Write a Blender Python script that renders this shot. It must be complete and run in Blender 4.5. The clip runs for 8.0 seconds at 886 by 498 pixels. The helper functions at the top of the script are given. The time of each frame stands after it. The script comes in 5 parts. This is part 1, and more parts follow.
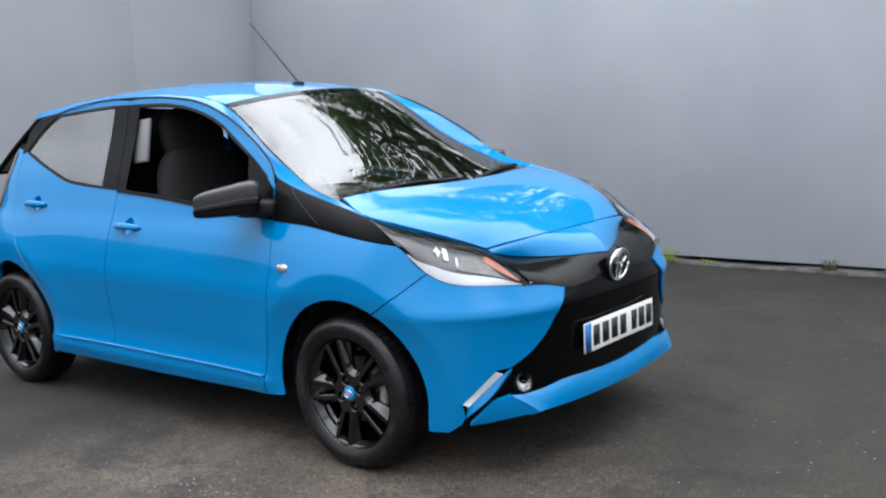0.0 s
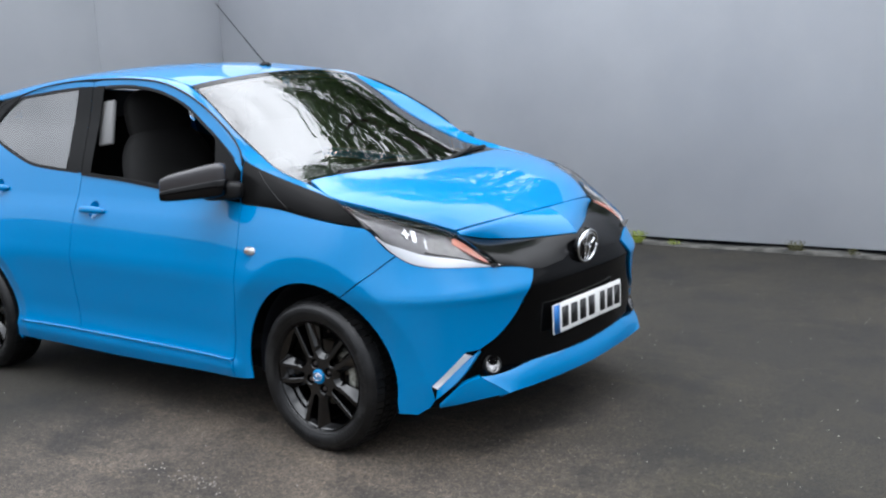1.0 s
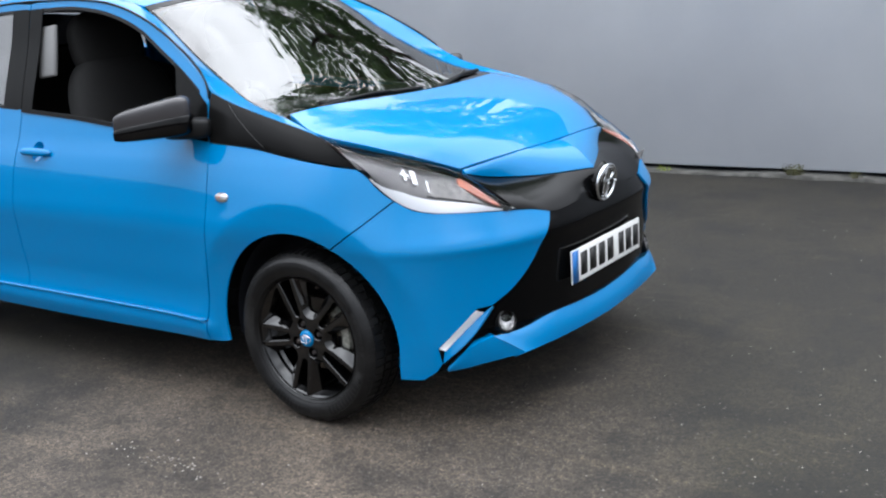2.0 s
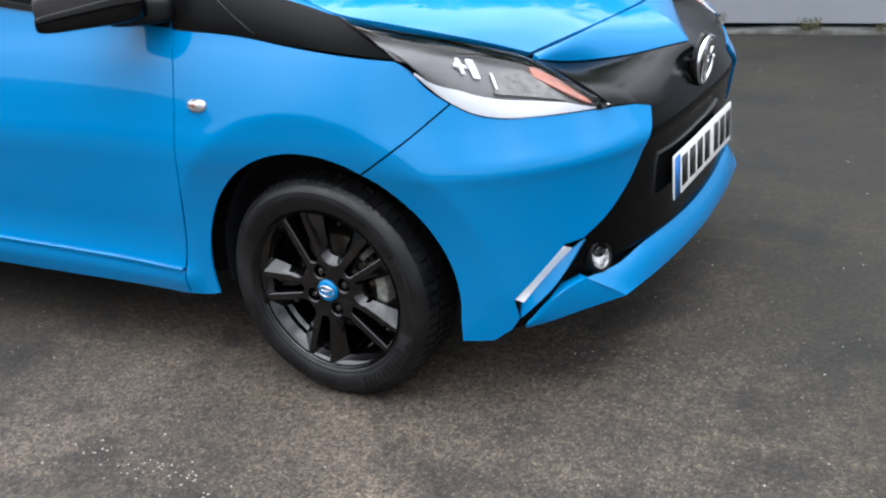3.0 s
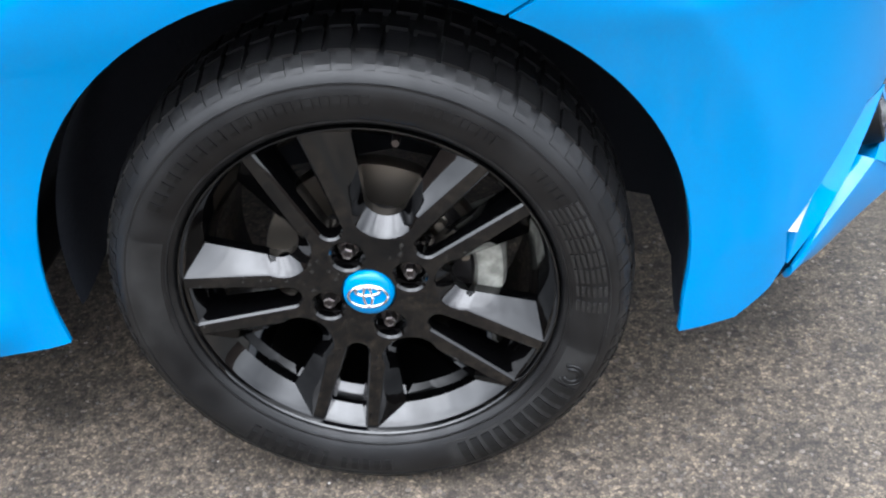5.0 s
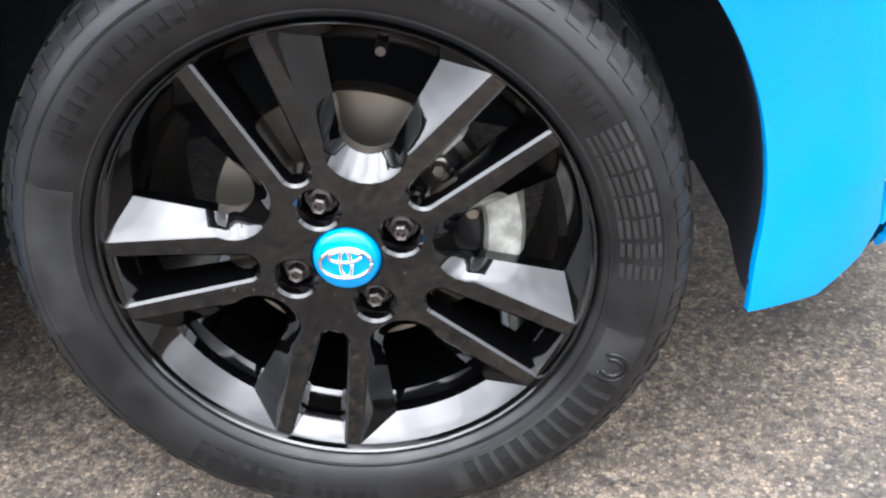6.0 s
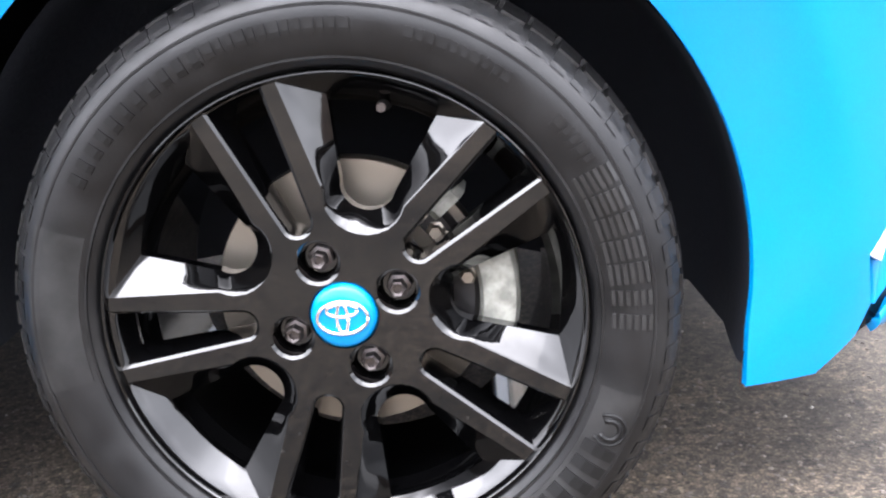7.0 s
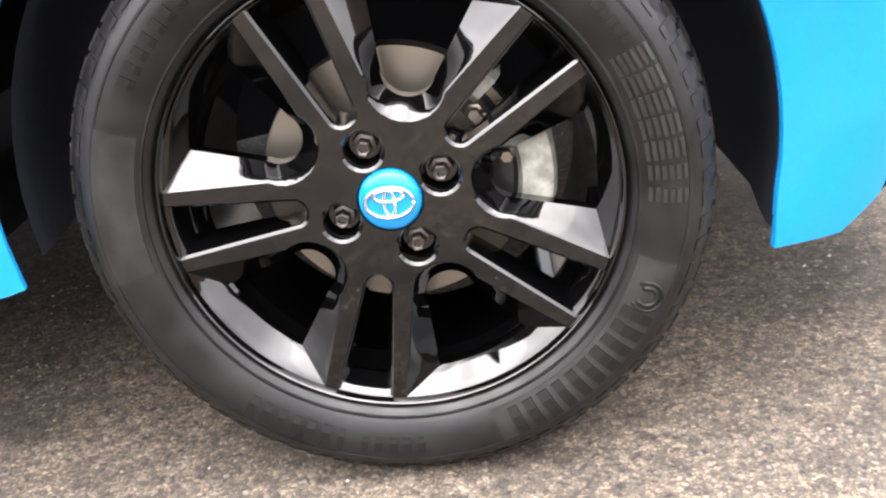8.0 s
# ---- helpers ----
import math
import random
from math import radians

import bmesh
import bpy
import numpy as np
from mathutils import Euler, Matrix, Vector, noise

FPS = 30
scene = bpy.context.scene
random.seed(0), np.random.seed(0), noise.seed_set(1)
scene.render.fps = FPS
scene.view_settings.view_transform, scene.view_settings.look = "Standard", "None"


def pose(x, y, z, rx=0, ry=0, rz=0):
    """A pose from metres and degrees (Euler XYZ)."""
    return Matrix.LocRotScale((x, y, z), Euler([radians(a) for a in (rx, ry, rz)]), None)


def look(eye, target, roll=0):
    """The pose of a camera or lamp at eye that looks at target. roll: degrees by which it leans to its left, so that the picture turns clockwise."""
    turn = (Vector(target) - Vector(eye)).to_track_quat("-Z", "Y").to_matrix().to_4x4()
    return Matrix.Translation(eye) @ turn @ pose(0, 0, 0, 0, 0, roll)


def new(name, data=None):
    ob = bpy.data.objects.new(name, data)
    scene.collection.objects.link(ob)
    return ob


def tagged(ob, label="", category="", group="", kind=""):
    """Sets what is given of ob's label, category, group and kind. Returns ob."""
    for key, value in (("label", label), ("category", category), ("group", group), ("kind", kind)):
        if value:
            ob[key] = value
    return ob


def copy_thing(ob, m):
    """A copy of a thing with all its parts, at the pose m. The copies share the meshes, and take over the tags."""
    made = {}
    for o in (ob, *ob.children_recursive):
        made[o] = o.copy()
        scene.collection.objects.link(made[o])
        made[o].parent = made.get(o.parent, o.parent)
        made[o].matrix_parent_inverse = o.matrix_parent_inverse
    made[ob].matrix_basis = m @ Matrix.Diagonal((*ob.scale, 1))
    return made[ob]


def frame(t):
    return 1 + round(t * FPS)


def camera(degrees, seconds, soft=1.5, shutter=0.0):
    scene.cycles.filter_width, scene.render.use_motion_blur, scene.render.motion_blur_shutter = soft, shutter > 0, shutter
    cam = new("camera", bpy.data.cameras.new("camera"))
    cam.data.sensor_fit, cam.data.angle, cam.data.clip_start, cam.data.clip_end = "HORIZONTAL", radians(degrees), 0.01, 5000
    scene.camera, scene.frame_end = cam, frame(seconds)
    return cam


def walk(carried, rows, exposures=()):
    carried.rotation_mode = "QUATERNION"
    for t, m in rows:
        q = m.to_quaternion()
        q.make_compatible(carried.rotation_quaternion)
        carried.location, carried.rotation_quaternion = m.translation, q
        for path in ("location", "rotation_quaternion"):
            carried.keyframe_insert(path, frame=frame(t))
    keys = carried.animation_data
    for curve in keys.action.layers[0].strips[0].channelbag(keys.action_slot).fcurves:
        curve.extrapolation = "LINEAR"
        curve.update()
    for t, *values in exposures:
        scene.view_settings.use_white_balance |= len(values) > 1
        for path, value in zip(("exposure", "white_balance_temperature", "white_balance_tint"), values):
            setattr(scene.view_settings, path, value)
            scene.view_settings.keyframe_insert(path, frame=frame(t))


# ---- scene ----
cam = camera(47.0, 8.0, 2.2)

PATH = [
    (0, (2.595, -3.352, 1.366), (1.34, -1.824, 1.062), -3.0),
    (0.5, (2.602, -3.351, 1.367), (1.365, -1.811, 1.056), -3.0),
    (1, (2.597, -3.343, 1.366), (1.39, -1.786, 1.024), -3.0),
    (1.5, (2.486, -3.234, 1.359), (1.306, -1.668, 0.962), -3.3),
    (1.7, (2.381, -3.177, 1.357), (1.224, -1.603, 0.927), -3.5),
    (3, (1.423, -2.557, 1.292), (0.459, -0.978, 0.533), -5.7),
    (3.5, (0.975, -2.35, 1.266), (0.22, -0.736, 0.358), -5.7),
    (4, (0.57, -2.096, 1.239), (0.075, -0.476, 0.175), -5.0),
    (4.5, (0.307, -1.851, 1.143), (0.034, -0.231, 0.002), -3.8),
    (4.7, (0.229, -1.77, 1.062), (0.032, -0.131, -0.068), -3.8),
    (5.8, (0.134, -1.486, 0.747), (-0.002, 0.154, -0.389), -5.4),
    (6, (0.137, -1.495, 0.722), (0.002, 0.216, -0.304), -4.7),
    (6.5, (0.140, -1.570, 0.605), (0.015, 0.337, 0.013), -3.4),
    (7, (0.148, -1.591, 0.551), (0.005, 0.339, 0.050), -4.1),
    (7.5, (0.136, -1.594, 0.534), (0.002, 0.316, -0.043), -5.2),
    (8, (0.116, -1.615, 0.596), (-0.048, 0.215, -0.193), -7.0),
]
EXPOSURES = [(0.0, 0.36, 6000, 10), (3.0, 0.60, 6000, 10), (3.5, 0.80, 5950, 10), (4.0, 0.98, 5900, 10), (4.7, 1.35, 5900, 10), (5.8, 2.36, 6050, 12), (6.1, 2.42, 6050, 12), (6.5, 2.57, 6050, 16), (7.0, 2.57, 6150, 16), (7.5, 2.54, 6400, 16), (8.0, 2.52, 6650, 16)]
walk(cam, [(t, look(eye, target, roll)) for t, eye, target, roll in PATH], EXPOSURES)

# ---- sky and sun: a bright overcast day ----
world = bpy.data.worlds.new("overcast_sky")
scene.world = world
world.use_nodes = True
wn, wl = world.node_tree.nodes, world.node_tree.links
wn.clear()
sky = wn.new("ShaderNodeTexSky")
sky.sky_type, sky.sun_disc = "NISHITA", False
sky.sun_elevation, sky.sun_rotation = radians(82), radians(-20)
sky.air_density, sky.dust_density, sky.ozone_density = 1.0, 1.8, 1.0
cloud_at = wn.new("ShaderNodeTexCoord")
cloud = wn.new("ShaderNodeTexNoise")
cloud.inputs["Scale"].default_value, cloud.inputs["Detail"].default_value = 2.6, 7
cloud_ramp = wn.new("ShaderNodeMapRange")
cloud_ramp.inputs["From Min"].default_value, cloud_ramp.inputs["From Max"].default_value = 0.32, 0.68
cloud_ramp.inputs["To Min"].default_value, cloud_ramp.inputs["To Max"].default_value = 8.0, 19.0
# an overcast sky is three times as bright overhead as at the horizon
height = wn.new("ShaderNodeSeparateXYZ")
zenith = wn.new("ShaderNodeMapRange")
zenith.inputs["To Min"].default_value, zenith.inputs["To Max"].default_value = 0.66, 1.0
shade = wn.new("ShaderNodeMath")
shade.operation = "MULTIPLY"
# the cloud is thinner and brighter round the hidden sun
toward = wn.new("ShaderNodeVectorMath")
toward.operation = "DOT_PRODUCT"
toward.inputs[1].default_value = Vector((-0.12, 0.16, 1.0)).normalized()
glow = wn.new("ShaderNodeMapRange")
glow.interpolation_type = "SMOOTHSTEP"
glow.inputs["From Min"].default_value, glow.inputs["From Max"].default_value = 0.1, 1.0
glow.inputs["To Min"].default_value, glow.inputs["To Max"].default_value = 1.0, 3.6
lit = wn.new("ShaderNodeMath")
lit.operation = "MULTIPLY"
cloud_col = wn.new("ShaderNodeCombineColor")
cover = wn.new("ShaderNodeMix")
cover.data_type = "RGBA"
cover.inputs[0].default_value = 0.8
background = wn.new("ShaderNodeBackground")
background.inputs["Strength"].default_value = 0.09
world_out = wn.new("ShaderNodeOutputWorld")
wl.new(cloud_at.outputs["Generated"], cloud.inputs["Vector"])
wl.new(cloud_at.outputs["Generated"], height.inputs["Vector"])
wl.new(height.outputs["Z"], zenith.inputs["Value"])
wl.new(cloud.outputs["Fac"], cloud_ramp.inputs["Value"])
wl.new(cloud_ramp.outputs["Result"], shade.inputs[0])
wl.new(zenith.outputs["Result"], shade.inputs[1])
for k in range(3):
    wl.new(lit.outputs["Value"], cloud_col.inputs[k])
wl.new(cloud_at.outputs["Generated"], toward.inputs[0])
wl.new(toward.outputs["Value"], glow.inputs["Value"])
wl.new(shade.outputs["Value"], lit.inputs[0])
wl.new(glow.outputs["Result"], lit.inputs[1])
wl.new(sky.outputs["Color"], cover.inputs[6])
wl.new(cloud_col.outputs["Color"], cover.inputs[7])
wl.new(cover.outputs[2], background.inputs["Color"])
wl.new(background.outputs["Background"], world_out.inputs["Surface"])
sun = new("sun", bpy.data.lights.new("sun", "SUN"))
sun.data.energy, sun.data.angle, sun.data.color = 0.9, radians(100), (1.0, 0.96, 0.9)
sun.matrix_world = look((-0.3, 0.7, 5.8), (0, 0, 0))


# ---- materials ----
def material(name, colour, rough=0.5, metal=0.0, coat=0.0, spec=0.5):
    m = bpy.data.materials.new(name)
    m.use_nodes = True
    p = m.node_tree.nodes["Principled BSDF"]
    p.inputs["Base Color"].default_value = (*colour, 1)
    p.inputs["Roughness"].default_value, p.inputs["Metallic"].default_value = rough, metal
    p.inputs["Coat Weight"].default_value, p.inputs["Coat Roughness"].default_value = coat, 0.03
    p.inputs["Specular IOR Level"].default_value = spec
    return m


def node(m, kind, **values):
    n = m.node_tree.nodes.new(kind)
    for key, value in values.items():
        n.inputs[key.replace("_", " ")].default_value = value
    return n


def link(m, a, b):
    m.node_tree.links.new(a, b)


def place_of(m):
    return m.node_tree.nodes.new("ShaderNodeTexCoord").outputs["Object"]


def mottle(m, scale, low, high, detail=4, lo=0.35, hi=0.65, into="Base Color", rough=0.55):
    """Noise between two colours (or two values) into an input."""
    n = node(m, "ShaderNodeTexNoise", Scale=scale, Detail=detail, Roughness=rough)
    link(m, place_of(m), n.inputs["Vector"])
    r = m.node_tree.nodes.new("ShaderNodeValToRGB")
    r.color_ramp.elements[0].position, r.color_ramp.elements[1].position = lo, hi
    if isinstance(low, (int, float)):
        low, high = (low,) * 3, (high,) * 3
    r.color_ramp.elements[0].color, r.color_ramp.elements[1].color = (*low, 1), (*high, 1)
    link(m, n.outputs["Fac"], r.inputs["Fac"])
    if into:
        link(m, r.outputs["Color"], m.node_tree.nodes["Principled BSDF"].inputs[into])
    return r.outputs["Color"]


def relief(m, scale, strength, distance=0.002, detail=5):
    n = node(m, "ShaderNodeTexNoise", Scale=scale, Detail=detail)
    link(m, place_of(m), n.inputs["Vector"])
    b = node(m, "ShaderNodeBump", Strength=strength, Distance=distance)
    link(m, n.outputs["Fac"], b.inputs["Height"])
    link(m, b.outputs["Normal"], m.node_tree.nodes["Principled BSDF"].inputs["Normal"])


def mixed(m, a, b, fac, mode="MIX"):
    x = m.node_tree.nodes.new("ShaderNodeMix")
    x.data_type, x.blend_type = "RGBA", mode
    if isinstance(fac, (int, float)):
        x.inputs[0].default_value = fac
    else:
        link(m, fac, x.inputs[0])
    link(m, a, x.inputs[6])
    link(m, b, x.inputs[7])
    return x.outputs[2]


PAINT = material("blue_paint", (0.0005, 0.19, 0.46), 0.4, 0.0, 0.8, 0.05)
mottle(PAINT, 900, (0.0004, 0.166, 0.415), (0.0006, 0.181, 0.445), 2)
GLOSS = material("gloss_black", (0.0015, 0.0015, 0.0018), 0.05, 0.0, 0.0, 0.25)
AMBER = material("amber_bulb", (0.22, 0.06, 0.03), 0.3)
MASK = material("mask_black", (0.0015, 0.0015, 0.0017), 0.14, 0.0, 0.0, 0.12)
SATIN = material("satin_cap", (0.03, 0.028, 0.03), 0.25, 0.0, 0.0, 0.5)
TRIM = material("dark_trim", (0.005, 0.0045, 0.005), 0.22, 0.0, 0.0, 0.08)
mottle(TRIM, 700, 0.004, 0.0065)
LETTER = material("raised_rubber", (0.002, 0.002, 0.0022), 0.5, 0.0, 0.0, 0.3)
PLASTIC = material("black_plastic", (0.005, 0.005, 0.0053), 0.5, 0.0, 0.0, 0.2)
relief(PLASTIC, 900, 0.15, 0.0005)
RUBBER = material("tyre_rubber", (0.02, 0.02, 0.021), 0.42, 0.0, 0.0, 0.35)
mottle(RUBBER, 22, (0.0022, 0.0023, 0.0027), (0.0080, 0.0080, 0.0083), 7)
mottle(RUBBER, 34, 0.30, 0.52, 6, 0.3, 0.7, into="Roughness")
relief(RUBBER, 380, 0.2, 0.0006)
RIM = material("gloss_black_alloy", (0.001, 0.001, 0.0011), 0.07, 0.0, 1.0, 0.1)
RIM.node_tree.nodes["Principled BSDF"].inputs["Coat IOR"].default_value = 1.52
CHROME = material("chrome", (0.75, 0.76, 0.78), 0.08, 1.0)
STEEL = material("brake_steel", (0.25, 0.222, 0.187), 0.42, 1.0)
CAST = material("cast_iron", (0.3, 0.3, 0.29), 0.55, 0.7)
mottle(CAST, 60, (0.11, 0.105, 0.10), (0.25, 0.25, 0.24))
DUSTY = material("dusty_alloy", (0.3, 0.3, 0.26), 0.6, 0.2)
mottle(DUSTY, 70, (0.17, 0.17, 0.15), (0.34, 0.34, 0.30), 5)
BRACKET = material("black_bracket", (0.012, 0.011, 0.011), 0.35)
BOLT = material("dark_bolt", (0.10, 0.088, 0.085), 0.35, 0.9)
WHITE = material("plate_white", (0.78, 0.78, 0.76), 0.35)
PLATE_BLUE = material("plate_blue", (0.015, 0.13, 0.40), 0.35)
INK = material("plate_black", (0.01, 0.01, 0.01), 0.5)
LAMP_WHITE = material("lamp_white", (0.85, 0.86, 0.88), 0.12, 0.0, 0.5)
ORANGE = material("lamp_orange", (0.36, 0.11, 0.065), 0.3)
mottle(ORANGE, 45, (0.26, 0.10, 0.07), (0.42, 0.12, 0.065))
FOG_GLINT = material("fog_glint_mottle", (0.5, 0.5, 0.5), 0.15, 0.0, 1.0)
# pale mottle painted in for the glints of the lamp's reflector
mottle(FOG_GLINT, 70, (0.16, 0.16, 0.165), (0.75, 0.75, 0.74), 3)
FROST = material("frosted_reflector", (0.3, 0.29, 0.27), 0.3, 0.3)
mottle(FROST, 60, (0.06, 0.058, 0.055), (0.20, 0.195, 0.185), 5)
relief(FROST, 150, 0.6, 0.003)
HOUSING = material("lamp_housing", (0.06, 0.057, 0.06), 0.3)
mottle(HOUSING, 9, (0.035, 0.033, 0.036), (0.10, 0.097, 0.095))
# ribs a little lighter than the rest of the tyre
RIB = material("rib_rubber", (0.03, 0.03, 0.03), 0.45)
mottle(RIB, 60, 0.005, 0.012)
FIELD = material("dusty_rubber", (0.012, 0.012, 0.012), 0.5, 0.0, 0.0, 0.35)
mottle(FIELD, 30, 0.006, 0.017)
LINER = material("arch_liner", (0.013, 0.015, 0.020), 0.7, 0.0, 0.0, 0.2)
relief(LINER, 120, 0.4, 0.002)
CLOTH = material("seat_cloth", (0.006, 0.006, 0.007), 0.9)
mottle(CLOTH, 300, 0.003, 0.009)
LINING = material("door_lining", (0.03, 0.03, 0.033), 0.7)
PALE = material("pale_strip_grey", (0.19, 0.19, 0.19), 0.8)
DARK = material("black_backing", (0.005, 0.005, 0.006), 0.9, 0.0, 0.0, 0.1)


def glass(name, tint, ior=1.5):
    """A clear pane: it lets light through, and mirrors more at a flat angle."""
    m = bpy.data.materials.new(name)
    m.use_nodes = True
    m.node_tree.nodes.clear()
    out = m.node_tree.nodes.new("ShaderNodeOutputMaterial")
    clear, gloss = m.node_tree.nodes.new("ShaderNodeBsdfTransparent"), m.node_tree.nodes.new("ShaderNodeBsdfGlossy")
    clear.inputs["Color"].default_value, gloss.inputs["Roughness"].default_value = (*tint, 1), 0.01
    edge, mix = node(m, "ShaderNodeFresnel", IOR=ior), m.node_tree.nodes.new("ShaderNodeMixShader")
    link(m, edge.outputs["Fac"], mix.inputs["Fac"])
    link(m, clear.outputs["BSDF"], mix.inputs[1])
    link(m, gloss.outputs["BSDF"], mix.inputs[2])
    link(m, mix.outputs["Shader"], out.inputs["Surface"])
    return m


SCREEN = glass("windscreen_glass", (0.5, 0.56, 0.54), 2.35)
TINTED = glass("side_glass", (0.72, 0.77, 0.77), 4.0)
LENS = glass("lamp_lens", (0.95, 0.95, 0.96), 1.28)

ASPHALT = material("asphalt", (0.06, 0.058, 0.055), 0.85)


def make_asphalt(m):
    chips = node(m, "ShaderNodeTexNoise", Scale=62.0, Detail=4.0, Roughness=0.55, Distortion=0.4)
    link(m, place_of(m), chips.inputs["Vector"])
    tone = m.node_tree.nodes.new("ShaderNodeValToRGB")
    el = tone.color_ramp.elements
    el[0].position, el[0].color = 0.33, (0.062, 0.0505, 0.0415, 1)
    el[1].position, el[1].color = 0.72, (0.200, 0.166, 0.133, 1)
    for at, c in ((0.41, (0.103, 0.0845, 0.069)), (0.50, (0.138, 0.1150, 0.092)), (0.60, (0.168, 0.1400, 0.112))):
        e = el.new(at)
        e.color = (*c, 1)
    link(m, chips.outputs["Fac"], tone.inputs["Fac"])
    # faint streaks where things were dragged
    stretch = m.node_tree.nodes.new("ShaderNodeMapping")
    stretch.inputs["Scale"].default_value, stretch.inputs["Rotation"].default_value = (0.5, 14.0, 1.0), (0, 0, 0.12)
    link(m, place_of(m), stretch.inputs["Vector"])
    drag = node(m, "ShaderNodeTexNoise", Scale=1.0, Detail=4.0)
    link(m, stretch.outputs["Vector"], drag.inputs["Vector"])
    drag_tone = m.node_tree.nodes.new("ShaderNodeValToRGB")
    drag_tone.color_ramp.elements[0].position, drag_tone.color_ramp.elements[1].position = 0.56, 0.70
    drag_tone.color_ramp.elements[0].color, drag_tone.color_ramp.elements[1].color = (1, 1, 1, 1), (1.45, 1.42, 1.35, 1)
    link(m, drag.outputs["Fac"], drag_tone.inputs["Fac"])
    wear = mottle(m, 1.1, (0.45, 0.44, 0.42), (1.05, 1.02, 0.98), 6, 0.36, 0.66, into=None)
    stain = mottle(m, 2.6, (1.0, 1.0, 1.0), (0.42, 0.42, 0.42), 7, 0.50, 0.62, into=None, rough=0.65)
    wear = mixed(m, mixed(m, wear, stain, 1.0, "MULTIPLY"), drag_tone.outputs["Color"], 1.0, "MULTIPLY")
    fine = mottle(m, 22, (0.76, 0.75, 0.74), (1.22, 1.22, 1.21), 6, 0.32, 0.68, into=None)
    chip = node(m, "ShaderNodeTexVoronoi", Scale=210.0)
    link(m, place_of(m), chip.inputs["Vector"])
    split = m.node_tree.nodes.new("ShaderNodeSeparateColor")
    link(m, chip.outputs["Color"], split.inputs["Color"])
    chip_tone = m.node_tree.nodes.new("ShaderNodeValToRGB")
    ce = chip_tone.color_ramp.elements
    ce[0].position, ce[0].color = 0.0, (0.42, 0.41, 0.40, 1)
    ce[1].position, ce[1].color = 1.0, (1.75, 1.72, 1.62, 1)
    ce.new(0.45).color = (0.86, 0.86, 0.86, 1)
    ce.new(0.85).color = (1.20, 1.18, 1.12, 1)
    link(m, split.outputs["Red"], chip_tone.inputs["Fac"])
    joint = node(m, "ShaderNodeTexVoronoi", Scale=210.0)
    joint.feature = "DISTANCE_TO_EDGE"
    link(m, place_of(m), joint.inputs["Vector"])
    binder = node(m, "ShaderNodeMapRange", From_Min=0.0, From_Max=0.16, To_Min=0.42, To_Max=1.0)
    link(m, joint.outputs["Distance"], binder.inputs["Value"])
    fine = mixed(m, mixed(m, fine, chip_tone.outputs["Color"], 1.0, "MULTIPLY"), binder.outputs["Result"], 1.0, "MULTIPLY")
    # dark pits between the stones
    pits = mottle(m, 95, (0.24, 0.24, 0.24), (1.0, 1.0, 1.0), 3, 0.33, 0.42, into=None)
    fine = mixed(m, fine, pits, 1.0, "MULTIPLY")
    c = mixed(m, mixed(m, tone.outputs["Color"], wear, 1.0, "MULTIPLY"), fine, 1.0, "MULTIPLY")
    p = m.node_tree.nodes["Principled BSDF"]
    # greenish algae near the wall, plus shade painted into the tone ahead and behind
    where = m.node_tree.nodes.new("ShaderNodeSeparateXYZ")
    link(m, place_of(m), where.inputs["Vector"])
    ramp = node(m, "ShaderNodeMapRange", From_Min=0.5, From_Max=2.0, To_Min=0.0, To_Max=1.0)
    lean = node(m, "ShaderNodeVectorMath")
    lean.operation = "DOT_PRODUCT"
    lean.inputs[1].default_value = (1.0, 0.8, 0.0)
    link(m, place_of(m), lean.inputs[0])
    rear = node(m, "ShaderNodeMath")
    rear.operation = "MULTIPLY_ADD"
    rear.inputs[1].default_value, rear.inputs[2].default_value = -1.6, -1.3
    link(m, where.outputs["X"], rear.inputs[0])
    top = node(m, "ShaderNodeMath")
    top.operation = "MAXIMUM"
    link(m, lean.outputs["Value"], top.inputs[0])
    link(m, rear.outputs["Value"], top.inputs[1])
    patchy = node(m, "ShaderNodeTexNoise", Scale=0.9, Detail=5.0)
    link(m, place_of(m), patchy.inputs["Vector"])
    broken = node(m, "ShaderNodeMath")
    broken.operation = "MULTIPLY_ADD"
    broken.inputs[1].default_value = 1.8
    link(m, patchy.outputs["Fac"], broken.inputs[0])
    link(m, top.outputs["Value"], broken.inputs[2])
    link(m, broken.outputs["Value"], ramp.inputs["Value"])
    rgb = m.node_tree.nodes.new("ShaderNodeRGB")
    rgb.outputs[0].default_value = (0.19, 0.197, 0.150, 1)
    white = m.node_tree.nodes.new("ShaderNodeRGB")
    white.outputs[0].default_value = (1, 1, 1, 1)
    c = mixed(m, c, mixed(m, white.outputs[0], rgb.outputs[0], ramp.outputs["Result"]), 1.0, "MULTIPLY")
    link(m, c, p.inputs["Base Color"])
    bump = node(m, "ShaderNodeBump", Strength=0.5, Distance=0.002)
    link(m, joint.outputs["Distance"], bump.inputs["Height"])
    link(m, bump.outputs["Normal"], p.inputs["Normal"])


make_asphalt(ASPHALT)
STONES = material("asphalt_stones", (0.08, 0.075, 0.07), 0.8)


